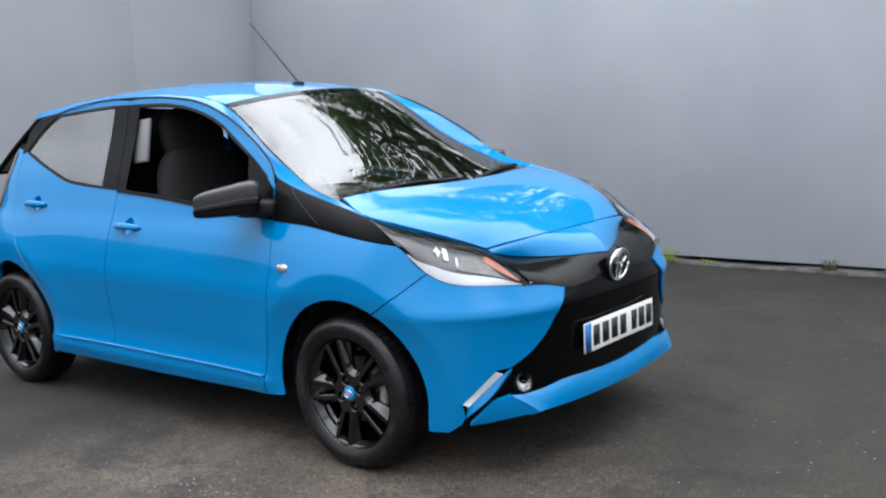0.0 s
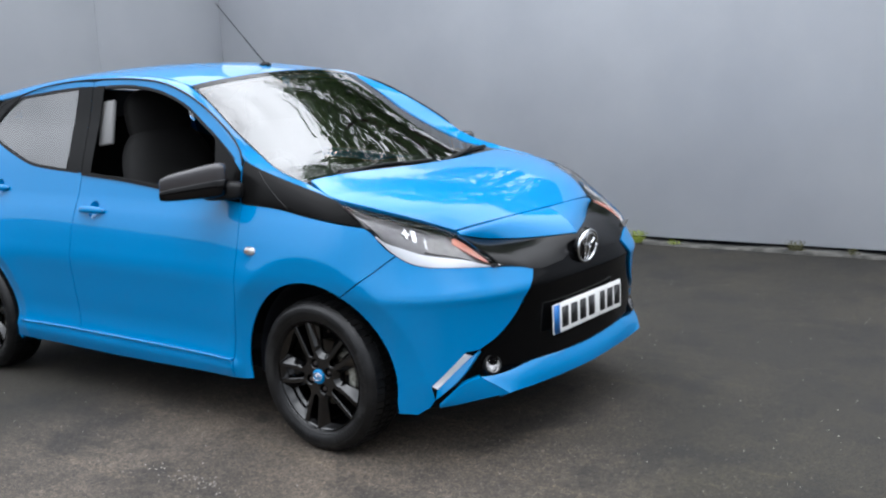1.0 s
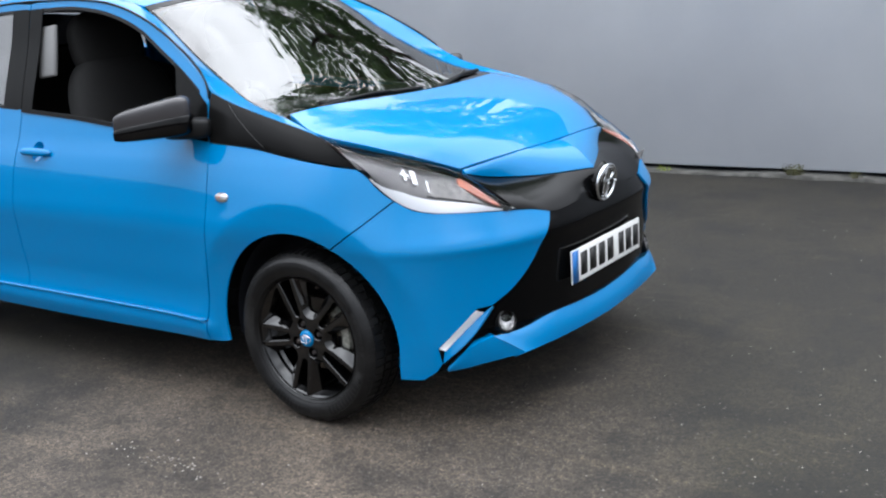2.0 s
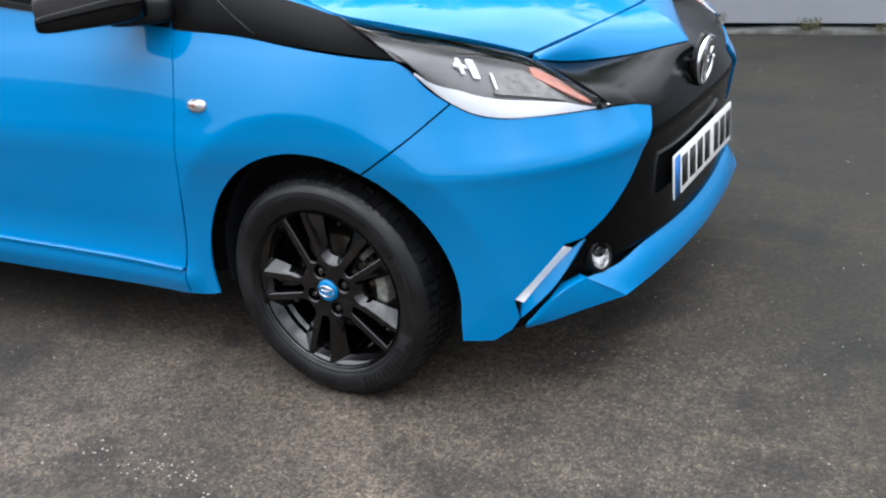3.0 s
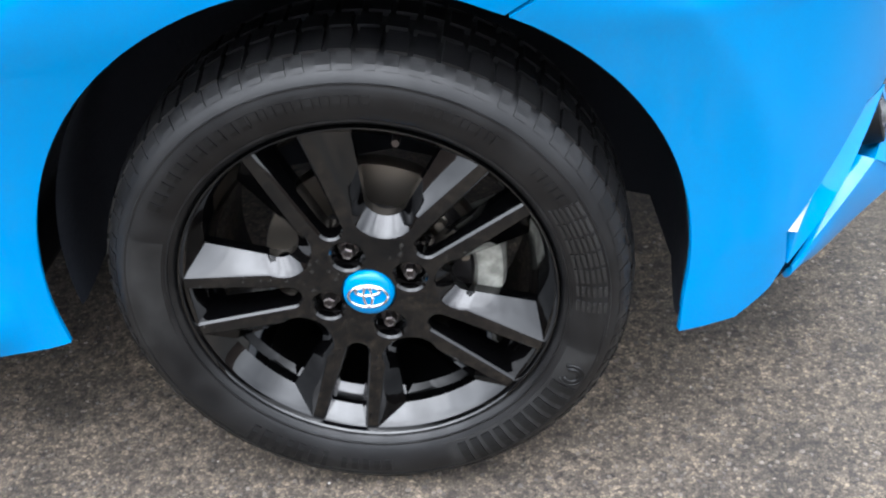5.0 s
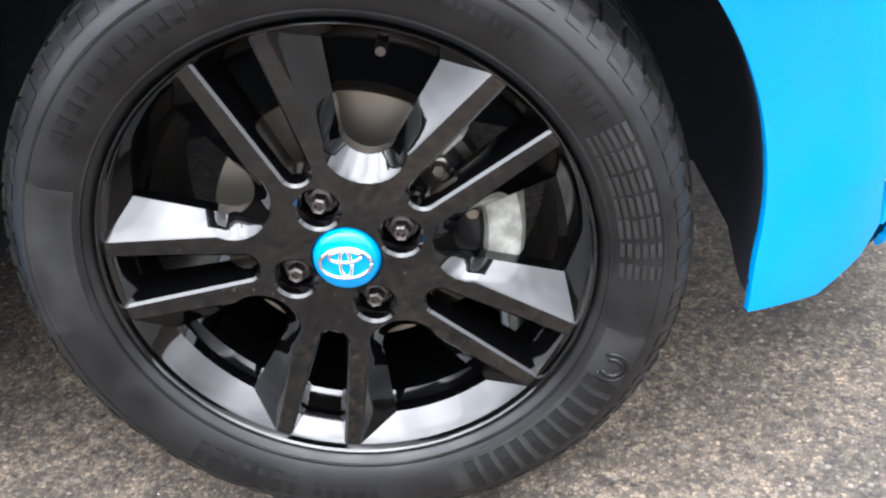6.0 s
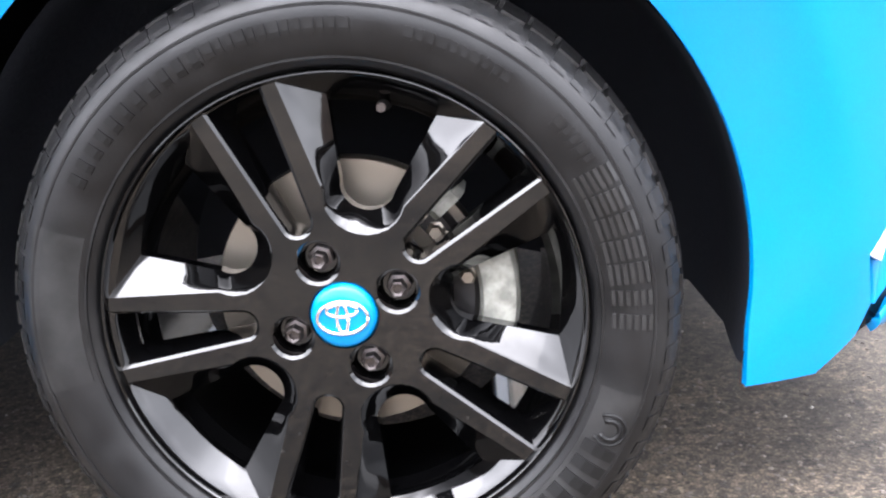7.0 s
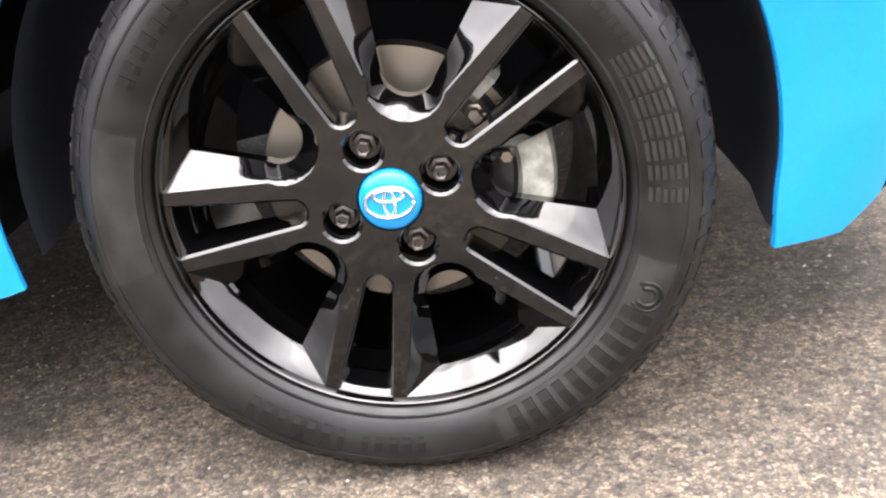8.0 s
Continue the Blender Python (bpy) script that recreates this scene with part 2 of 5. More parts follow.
def make_stones(m):
    each = m.node_tree.nodes.new("ShaderNodeNewGeometry")
    tone = m.node_tree.nodes.new("ShaderNodeValToRGB")
    el = tone.color_ramp.elements
    el[0].position, el[0].color = 0.0, (0.030, 0.0255, 0.022, 1)
    el[1].position, el[1].color = 1.0, (0.130, 0.112, 0.093, 1)
    for at, c in ((0.30, (0.048, 0.041, 0.035)), (0.55, (0.078, 0.0665, 0.056)), (0.93, (0.106, 0.091, 0.076))):
        el.new(at).color = (*c, 1)
    link(m, each.outputs["Random Per Island"], tone.inputs["Fac"])
    link(m, tone.outputs["Color"], m.node_tree.nodes["Principled BSDF"].inputs["Base Color"])


make_stones(STONES)
HOARDING = material("grey_hoarding_paint", (0.33, 0.34, 0.355), 0.30)
mottle(HOARDING, 0.9, (0.365, 0.380, 0.408), (0.415, 0.430, 0.455), 6)
relief(HOARDING, 3.0, 0.05, 0.01)
CONCRETE = material("concrete_kerb", (0.25, 0.24, 0.22), 0.9)
mottle(CONCRETE, 9, (0.035, 0.034, 0.03), (0.11, 0.107, 0.097), 7)
BARK = material("bark", (0.12, 0.09, 0.07), 0.9)
LEAF = material("leaf", (0.07, 0.12, 0.05), 0.55)
mottle(LEAF, 1.5, (0.045, 0.085, 0.035), (0.10, 0.15, 0.07))
# leaves let light through
thin = node(LEAF, "ShaderNodeBsdfTranslucent", Color=(0.16, 0.24, 0.10, 1))
leaf_mix = node(LEAF, "ShaderNodeMixShader", Fac=0.5)
link(LEAF, LEAF.node_tree.nodes["Principled BSDF"].outputs["BSDF"], leaf_mix.inputs[1])
link(LEAF, thin.outputs["BSDF"], leaf_mix.inputs[2])
link(LEAF, leaf_mix.outputs["Shader"], LEAF.node_tree.nodes["Material Output"].inputs["Surface"])
MOSS = material("weed_green", (0.24, 0.30, 0.03), 0.7)
DRYWEED = material("weed_dark", (0.085, 0.085, 0.035), 0.8)
GRIT = material("pale_grit", (0.32, 0.30, 0.27), 0.8)
BRICKWORK = material("dark_brick", (0.10, 0.07, 0.055), 0.85)
mottle(BRICKWORK, 2.0, (0.05, 0.038, 0.03), (0.11, 0.08, 0.065), 7)
REDLAMP = material("tail_lamp_red", (0.02, 0.002, 0.002), 0.15, 0.0, 0.3)
LENS_WHITE = material("repeater_lens", (0.45, 0.45, 0.45), 0.08, 0.6, 1.0)


# ---- mesh tools ----
def part(name, bm, mat, parent=None, label="", smooth=True):
    """Links a bmesh as one mesh object under a thing or a part."""
    me = bpy.data.meshes.new(name)
    bm.to_mesh(me)
    bm.free()
    me.materials.append(mat)
    if smooth:
        me.shade_smooth()
    ob = new(name, me)
    if parent is not None:
        ob.parent = parent
    return tagged(ob, label)


def raw_part(name, verts, faces, mat, parent=None, label="", normals=None):
    me = bpy.data.meshes.new(name)
    me.from_pydata([tuple(v) for v in verts], [], [tuple(int(i) for i in f) for f in faces])
    me.materials.append(mat)
    me.shade_smooth()
    me.update()
    if normals is not None:
        me.normals_split_custom_set_from_vertices([tuple(n) for n in normals])
    ob = new(name, me)
    if parent is not None:
        ob.parent = parent
    return tagged(ob, label)


def spline(pts, t):
    """Catmull-Rom through the points, at parameters t in 0..1 by chord length."""
    p = np.array(pts, float)
    if len(p) == 2:
        t = np.asarray(t)[:, None]
        return p[0] * (1 - t) + p[1] * t
    d = np.r_[0, np.cumsum(np.linalg.norm(np.diff(p, axis=0), axis=1))]
    d /= d[-1]
    m = np.gradient(p, d, axis=0)
    t = np.clip(np.asarray(t, float), 0, 1)
    k = np.clip(np.searchsorted(d, t) - 1, 0, len(p) - 2)
    h = (d[k + 1] - d[k])[:, None]
    s = ((t - d[k])[:, None]) / h
    return ((2 * s**3 - 3 * s**2 + 1) * p[k] + (s**3 - 2 * s**2 + s) * h * m[k]
            + (-2 * s**3 + 3 * s**2) * p[k + 1] + (s**3 - s**2) * h * m[k + 1])


def smooth_line(pts, step=0.02):
    p = np.array(pts, float)
    n = max(2, int(np.linalg.norm(np.diff(p, axis=0), axis=1).sum() / step) + 1)
    return spline(p, np.linspace(0, 1, n))


def outline(*pieces, step=0.02):
    """A closed 2D outline out of pieces that meet end to end; each piece is splined."""
    out = []
    for piece in pieces:
        line = smooth_line(piece, step)
        if out and np.linalg.norm(out[-1][-1] - line[0]) < 1e-6:
            line = line[1:]
        out.append(line)
    p = np.concatenate(out)
    keep = np.linalg.norm(p - np.roll(p, 1, axis=0), axis=1) > step * 0.2
    return p[keep]


def area(p):
    x, y = p[:, 0], p[:, 1]
    return 0.5 * np.sum(x * np.roll(y, -1) - y * np.roll(x, -1))


def inset(p, gap):
    if area(p) < 0:
        p = p[::-1]
    e = np.roll(p, -1, axis=0) - p
    n = np.stack([-e[:, 1], e[:, 0]], 1) / np.maximum(np.linalg.norm(e, axis=1), 1e-9)[:, None]
    m = n + np.roll(n, 1, axis=0)
    m /= np.maximum((m * m).sum(1), 0.6)[:, None] / 2
    return p + gap * m


def inside(q, p):
    x, y = q[:, 0][:, None], q[:, 1][:, None]
    a, b = p, np.roll(p, -1, axis=0)
    cross = (a[:, 1] > y) != (b[:, 1] > y)
    with np.errstate(divide="ignore", invalid="ignore"):
        at = (b[:, 0] - a[:, 0]) * (y - a[:, 1]) / (b[:, 1] - a[:, 1]) + a[:, 0]
    return (np.sum(cross & (x < at), axis=1) % 2) == 1


def fill(loops, grid):
    """Triangles inside a 2D outline (the first loop) and outside the other loops."""
    from mathutils.geometry import delaunay_2d_cdt
    outer = loops[0]
    lo, hi = outer.min(0), outer.max(0)
    gx, gy = np.arange(lo[0] + grid / 2, hi[0], grid), np.arange(lo[1] + grid / 2, hi[1], grid)
    q = np.array([(x, y) for x in gx for y in gy]).reshape(-1, 2)
    keep = inside(q, outer)
    for hole in loops[1:]:
        keep &= ~inside(q, hole)
    q = q[keep]
    rim = np.concatenate(loops)
    if len(q):
        far = np.array([np.min(((rim - v) ** 2).sum(1)) for v in q])
        q = q[far > (0.45 * grid) ** 2]
    verts = np.concatenate([rim, q]) if len(q) else rim
    edges, base = [], 0
    for loop in loops:
        edges += [(base + k, base + (k + 1) % len(loop)) for k in range(len(loop))]
        base += len(loop)
    res = delaunay_2d_cdt([Vector(v) for v in verts], edges, [], 0, 1e-6)
    v2 = np.array([tuple(v) for v in res[0]])
    tri = np.array([t for t in res[2] if len(t) == 3])
    mid = v2[tri].mean(1)
    ok = inside(mid, outer)
    for hole in loops[1:]:
        ok &= ~inside(mid, hole)
    tri = tri[ok]
    a, b, c = (v2[tri[:, k]] for k in range(3))
    flip = ((b - a)[:, 0] * (c - a)[:, 1] - (b - a)[:, 1] * (c - a)[:, 0]) < 0
    tri[flip] = tri[flip][:, ::-1]
    return v2, tri


def panel(name, shape, loops, mat, parent, label="", grid=0.03, depth=0.012, gap=0.002, offset=0.0, both=False, smooth_rim=False):
    """A sheet over a 2D outline, laid on the surface shape(u, v), with edges turned in. both: also its mirror image."""
    loops = [inset(np.array(loops[0], float), gap)] + [np.array(h, float) for h in loops[1:]]
    v2, tri = fill(loops, grid)
    e = 1e-4

    def lay(q):
        return np.array(shape(q[:, 0], q[:, 1]))

    at = lay(v2)
    du = lay(v2 + (e, 0)) - lay(v2 - (e, 0))
    dv = lay(v2 + (0, e)) - lay(v2 - (0, e))
    nor = np.cross(du, dv)
    nor /= np.maximum(np.linalg.norm(nor, axis=1), 1e-12)[:, None]
    at = at + nor * offset
    # edges used once are the rim
    count = {}
    for t in tri:
        for a, b in ((t[0], t[1]), (t[1], t[2]), (t[2], t[0])):
            count[(a, b)] = 1
    rim = [(a, b) for a, b in count if (b, a) not in count]
    verts, normals, faces = list(at), list(nor), [list(t) for t in tri]
    if depth:
        for a, b in rim:
            k = len(verts)
            out = np.cross(at[b] - at[a], nor[a])
            out /= max(np.linalg.norm(out), 1e-12)
            verts += [at[a], at[b], at[b] - nor[b] * depth, at[a] - nor[a] * depth]
            soft_a, soft_b = out + 0.5 * nor[a], out + 0.5 * nor[b]
            normals += [soft_a, soft_b, out, out]
            faces.append([k + 1, k, k + 3, k + 2])
    verts, normals = np.array(verts), np.array(normals)
    ob = raw_part(name, verts, faces, mat, parent, label, normals)
    if not both:
        return ob
    flip = np.array((1, -1, 1))
    return ob, raw_part(name, verts * flip, [f[::-1] for f in faces], mat, parent, label, normals * flip)


def loft(*curves):
    """The surface (u, v) over 0..1 through curves of like direction: u runs along them, v from the first to the last."""
    lines = [np.array(c, float) for c in curves]

    def shape(u, v):
        u, v = np.clip(u, -0.02, 1.02), np.clip(v, -0.02, 1.02)
        n = len(lines)
        rows = [spline(c, u) for c in lines]
        if n == 2:
            return rows[0] * (1 - v)[:, None] + rows[1] * v[:, None]
        out = np.zeros_like(rows[0])
        at = np.linspace(0, 1, n)
        for j in range(n):
            w = np.ones_like(v)
            for k in range(n):
                if k != j:
                    w *= (v - at[k]) / (at[j] - at[k])
            out += rows[j] * w[:, None]
        return out

    return shape


def square(u0=0.0, u1=1.0, v0=0.0, v1=1.0, n=30):
    s = np.linspace(0, 1, n, endpoint=False)
    return np.concatenate([np.stack([u0 + (u1 - u0) * s, 0 * s + v0], 1), np.stack([0 * s + u1, v0 + (v1 - v0) * s], 1),
                           np.stack([u1 + (u0 - u1) * s, 0 * s + v1], 1), np.stack([0 * s + u0, v1 + (v0 - v1) * s], 1)])


def lathe(profile, n, a0=0.0, a1=2 * math.pi):
    """Verts and faces of a profile (radius, depth) turned about the y axis; depth runs to -y."""
    p, full = np.array(profile, float), abs(a1 - a0 - 2 * math.pi) < 1e-6
    turn = np.linspace(a0, a1, n, endpoint=not full)
    verts = [(r * math.cos(a), -d, r * math.sin(a)) for a in turn for r, d in p]
    m, faces = len(p), []
    for i in range(n if full else n - 1):
        j = (i + 1) % n
        faces += [(i * m + k, i * m + k + 1, j * m + k + 1, j * m + k) for k in range(m - 1)]
    return verts, faces


def lathe_part(name, profile, n, mat, parent, label="", at=None):
    v, f = lathe(profile, n)
    ob = raw_part(name, v, f, mat, parent, label)
    ob.data.set_sharp_from_angle(angle=radians(35))
    if at is not None:
        ob.matrix_basis = at
    return ob


def box_bm(sx, sy, sz, at=(0, 0, 0), bevel=0.0, turn=None, bm=None, segments=2):
    own = bmesh.new()
    bmesh.ops.create_cube(own, size=1)
    bmesh.ops.scale(own, vec=(sx, sy, sz), verts=own.verts)
    if bevel:
        bmesh.ops.bevel(own, geom=own.edges[:], offset=bevel, segments=segments, affect="EDGES", profile=0.5)
    if turn is not None:
        bmesh.ops.transform(own, matrix=turn, verts=own.verts)
    bmesh.ops.translate(own, vec=at, verts=own.verts)
    if bm is None:
        return own
    me = bpy.data.meshes.new("scratch")
    own.to_mesh(me)
    own.free()
    bm.from_mesh(me)
    bpy.data.meshes.remove(me)
    return bm


def tube(name, pts, radius, mat, parent=None, label="", n=8, taper=1.0, step=0.02):
    line = smooth_line(pts, step)
    bm, rings = bmesh.new(), []
    for k, p in enumerate(line):
        d = Vector(line[min(k + 1, len(line) - 1)] - line[max(k - 1, 0)]).normalized()
        side = d.orthogonal().normalized() if k == 0 else (side - d * side.dot(d)).normalized()
        other = d.cross(side)
        r = radius * (1 + (taper - 1) * k / (len(line) - 1))
        rings.append([bm.verts.new(Vector(p) + r * (math.cos(a) * side + math.sin(a) * other)) for a in np.linspace(0, 2 * math.pi, n, endpoint=False)])
    for a, b in zip(rings, rings[1:]):
        for k in range(n):
            bm.faces.new((a[k], a[(k + 1) % n], b[(k + 1) % n], b[k]))
    bm.faces.new(rings[0][::-1])
    bm.faces.new(rings[-1])
    return part(name, bm, mat, parent, label)


# ---- ground and hoarding ----
def sheet(name, x0, x1, y0, y1, z, mat, label, n=40):
    bm = bmesh.new()
    bmesh.ops.create_grid(bm, x_segments=n, y_segments=n, size=0.5)
    bmesh.ops.scale(bm, vec=(x1 - x0, y1 - y0, 1), verts=bm.verts)
    bmesh.ops.translate(bm, vec=((x0 + x1) / 2, (y0 + y1) / 2, z), verts=bm.verts)
    return tagged(part(name, bm, mat, None), label, "ground", kind="structure")


WALL_Y, WALL_X = 3.70, -5.56
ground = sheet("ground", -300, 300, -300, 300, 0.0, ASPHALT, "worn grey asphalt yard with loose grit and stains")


def hoarding_wall(name, start, along_to, length, inward, seams, top_z=2.5):
    """Painted sheets side by side, with dark boards added behind the seams; each sheet is a part."""
    wall = tagged(new(name), "tall smooth grey painted metal hoarding", "wall", kind="structure")
    edges = [0.0, *seams, length]
    spin = Matrix.Rotation(math.atan2(along_to[1], along_to[0]), 4, "Z")
    for a, b in zip(edges, edges[1:]):
        ob = part("sheet", box_bm(b - a - 0.0015, 0.05, top_z - 0.045, (0, 0, 0), 0.003), HOARDING, wall)
        mid = Vector(start) + Vector(along_to) * ((a + b) / 2) - Vector(inward) * 0.025
        ob.matrix_basis = Matrix.Translation((mid.x, mid.y, 0.045 + (top_z - 0.045) / 2)) @ spin
    # dark board added so that the gap under the sheets reads black
    rail = part("gap_backing", box_bm(length, 0.03, 0.12, (0, 0, 0), 0.003), LINER, wall, "dark board added behind the sheets to blacken the gap below")
    mid = Vector(start) + Vector(along_to) * (length / 2) - Vector(inward) * 0.07
    rail.matrix_basis = Matrix.Translation((mid.x, mid.y, 0.06)) @ spin
    for a in seams:
        foot = Vector(start) + Vector(along_to) * a - Vector(inward) * 0.13
        # dark board added behind the seam to keep the sky from showing through
        seam_backing = part("seam_backing", box_bm(0.1, 0.08, top_z - 0.05, (0, 0, 0), 0.004), LINER, wall)
        seam_backing.matrix_basis = Matrix.Translation((foot.x, foot.y, (top_z - 0.05) / 2)) @ spin
        for z in (0.5, 1.78, 2.3):
            for side in (-0.035, 0.035):
                at = Vector(start) + Vector(along_to) * (a + side)
                bolt = lathe_part("wall_bolt", [(0.0, 0.005), (0.006, 0.004), (0.009, 0.001), (0.010, -0.004)], 10, HOARDING, wall)
                bolt.matrix_basis = Matrix.Translation((at.x, at.y, z)) @ Matrix.Rotation(math.atan2(inward[1], inward[0]) + math.pi / 2, 4, "Z")
    return wall


wall_back = hoarding_wall("wall_back", (WALL_X, WALL_Y, 0), (1, 0, 0), 21.0, (0, -1, 0), [14.5], 2.5)
# side wall raised out of view to block sky from the corner and roof
wall_side = hoarding_wall("wall_side", (WALL_X, WALL_Y + 0.05, 0), (0, -1, 0), 4.6, (1, 0, 0), [1.49, 2.90], 4.6)


def unseen_wall(name, at, size):
    """An unseen plain wall, added out of view to shape what the car reflects."""
    return tagged(part(name, box_bm(*size, at, 0.02), BRICKWORK), "plain dark brick wall added out of view for reflections", "wall", kind="structure")


unseen_wall("unseen_wall_front", (4.0, -15.2, 0.8), (36.0, 0.4, 1.6))
unseen_wall("unseen_wall_far", (WALL_X - 0.4, -8.1, 0.8), (0.4, 14.0, 1.6))
unseen_wall("unseen_wall_end", (15.6, -5.5, 0.8), (0.4, 19.0, 1.6))

# concrete footing under the hoarding
bm = bmesh.new()
rnd = random.Random(4)
prev = None
for k in range(161):
    x = WALL_X + 0.06 + k * 0.1
    y, h = WALL_Y - 0.085 - rnd.uniform(0, 0.03), 0.016 + 0.014 * noise.noise((x * 1.1, 0.3, 0.0)) + rnd.uniform(0, 0.008)
    ring = [bm.verts.new(v) for v in ((x, WALL_Y + 0.06, 0.0), (x, WALL_Y + 0.06, h), (x, y + 0.015, h), (x, y, h - 0.006), (x, y - 0.004, -0.01))]
    if prev:
        for i in range(4):
            bm.faces.new((prev[i], prev[i + 1], ring[i + 1], ring[i]))
    prev = ring
bmesh.ops.recalc_face_normals(bm, faces=bm.faces)
tagged(part("footing", bm, CONCRETE), "uneven strip of pale concrete at the foot of the hoarding", "kerb", kind="structure")


def weed(name, at, spread, height, count, seed, mat, label):
    """A tuft of small leaves on short stems."""
    r, tuft = random.Random(seed), bmesh.new()
    for _ in range(count):
        a, d, h = r.uniform(0, 6.28), spread * math.sqrt(r.random()), height * r.uniform(0.25, 1.0)
        p = Vector((d * math.cos(a), d * math.sin(a) * 0.5, h))
        w, n = r.uniform(0.006, 0.014), Vector((r.gauss(0, 1), r.gauss(0, 1), r.gauss(0.6, 0.6))).normalized()
        u = n.orthogonal().normalized()
        v = n.cross(u)
        tuft.faces.new([tuft.verts.new(p + q) for q in (-u * w * 0.4, v * w * 1.6 + u * w * 0.1, u * w * 0.4 + v * w * 0.4)])
        s = [tuft.verts.new((p.x * 0.5 - 0.001, p.y * 0.5, 0)), tuft.verts.new((p.x * 0.5 + 0.001, p.y * 0.5, 0)), tuft.verts.new(p)]
        tuft.faces.new(s)
    ob = part(name, tuft, mat, None, label, smooth=False)
    ob.matrix_basis = Matrix.Translation(at)
    return tagged(ob, category="plant")


weed("weed", (-0.92, 3.59, 0.015), 0.09, 0.09, 190, 1, MOSS, "small yellow-green weed at the foot of the hoarding")
weed("weed", (0.28, 3.62, 0.012), 0.07, 0.08, 160, 2, DRYWEED, "dark green tuft of weed by the footing")
weed("weed", (0.66, 3.62, 0.012), 0.04, 0.05, 50, 3, DRYWEED, "low dark weed by the footing")
weed("weed", (-0.62, 3.61, 0.012), 0.05, 0.03, 40, 6, MOSS, "low yellowish weed by the footing")

# loose grit on the asphalt
r = random.Random(11)
verts, faces = [], []
for k in range(900):
    if k < 60:
        x, y, w = r.gauss(-0.22, 0.14), r.gauss(-1.22, 0.035), r.uniform(0.0015, 0.004)
    else:
        x, y, w = r.uniform(-3.5, 3.0), r.uniform(-2.6, 2.8), r.uniform(0.001, 0.0032)
    b = len(verts)
    verts += [(x - w, y, 0.0), (x, y - w, 0.0), (x + w, y + w * 0.3, 0.0), (x, y + w, 0.0), (x + w * r.uniform(-0.3, 0.3), y, w * r.uniform(0.7, 1.2))]
    faces += [(b, b + 1, b + 4), (b + 1, b + 2, b + 4), (b + 2, b + 3, b + 4), (b + 3, b, b + 4)]
grit = raw_part("grit", verts, faces, GRIT)
grit.data.shade_flat()
tagged(grit, "scattered pale grit on the asphalt", "grit", kind="stuff")


# stones of the asphalt that stand out of its surface
r = random.Random(21)
verts, faces = [], []
for k in range(6000):
    x, y = (r.uniform(-1.3, 1.7), r.uniform(-2.0, 0.0)) if k < 3000 else (r.uniform(-0.75, 0.9), r.uniform(-1.05, -0.25))
    w, turn = r.uniform(0.0018, 0.0052), r.uniform(0, 6.28)
    b, n = len(verts), 5
    for i in range(n):
        d = w * r.uniform(0.65, 1.15)
        verts.append((x + d * math.cos(turn + i * 1.2566), y + d * math.sin(turn + i * 1.2566), -0.0005))
    for i in range(n):
        d = w * r.uniform(0.35, 0.6)
        verts.append((x + d * math.cos(turn + i * 1.2566), y + d * math.sin(turn + i * 1.2566), w * r.uniform(0.15, 0.4)))
    faces.append(tuple(b + n + i for i in range(n)))
    faces += [(b + i, b + (i + 1) % n, b + n + (i + 1) % n, b + n + i) for i in range(n)]
stones = raw_part("aggregate", verts, faces, STONES)
stones.data.shade_flat()
tagged(stones, "small brown and grey stones set in the asphalt", "gravel", kind="stuff")


def tree(at, height, spread, seed, leaves):
    """Tapered trunk, forking limbs and a loose crown of small leaves."""
    r = random.Random(seed)
    top = tagged(new("tree"), "leafy broadleaf tree behind the hoarding", "tree", group="trees behind the hoarding")
    top.matrix_basis = Matrix.Translation(at)
    tube("trunk", [(0, 0, 0), (0.1, 0.05, height * 0.25), (0.0, 0.1, height * 0.5), (0.1, 0, height * 0.85)], 0.2, BARK, top, n=8, taper=0.2, step=0.4)
    ends = []
    for k in range(16):
        a, z = k * 2.4, height * (0.40 + 0.50 * k / 15)
        reach = spread * (1.0 - 0.45 * k / 15) * r.uniform(0.75, 1.1)
        tip = Vector((reach * math.cos(a), reach * math.sin(a), z + reach * r.uniform(0.15, 0.5)))
        mid = tip * 0.5 + Vector((0, 0, z * 0.5 - 0.1))
        tube("limb", [(0.03, 0.05, z), tuple(mid), tuple(tip)], 0.06, BARK, top, n=5, taper=0.25, step=0.4)
        ends += [(mid, 0.55), (tip, 0.75), (tip * 0.8 + mid * 0.2, 0.7)]
        for _ in range(2):
            ends.append((tip + Vector((r.gauss(0, 0.5), r.gauss(0, 0.5), r.gauss(0, 0.4))), 0.5))
    verts, faces = [], []
    for _ in range(leaves):
        c, w = ends[r.randrange(len(ends))]
        p = c + Vector((r.gauss(0, w * 0.6), r.gauss(0, w * 0.6), r.gauss(0, w * 0.45)))
        n = Vector((r.gauss(0, 1), r.gauss(0, 1), r.gauss(0.5, 0.8))).normalized()
        u = n.orthogonal().normalized()
        v, s = n.cross(u), r.uniform(0.06, 0.13)
        b = len(verts)
        verts += [tuple(p - u * s), tuple(p + v * s * 0.5), tuple(p + u * s), tuple(p - v * s * 0.5)]
        faces.append((b, b + 1, b + 2, b + 3))
    crown = raw_part("crown", verts, faces, LEAF, top, "loose crown of small green leaves")
    crown.data.shade_flat()
    return top


tree((-2.9, 6.8, 0), 8.8, 2.9, 5, 14000)
tree((-0.6, 11.0, 0), 9.0, 3.2, 9, 12000)


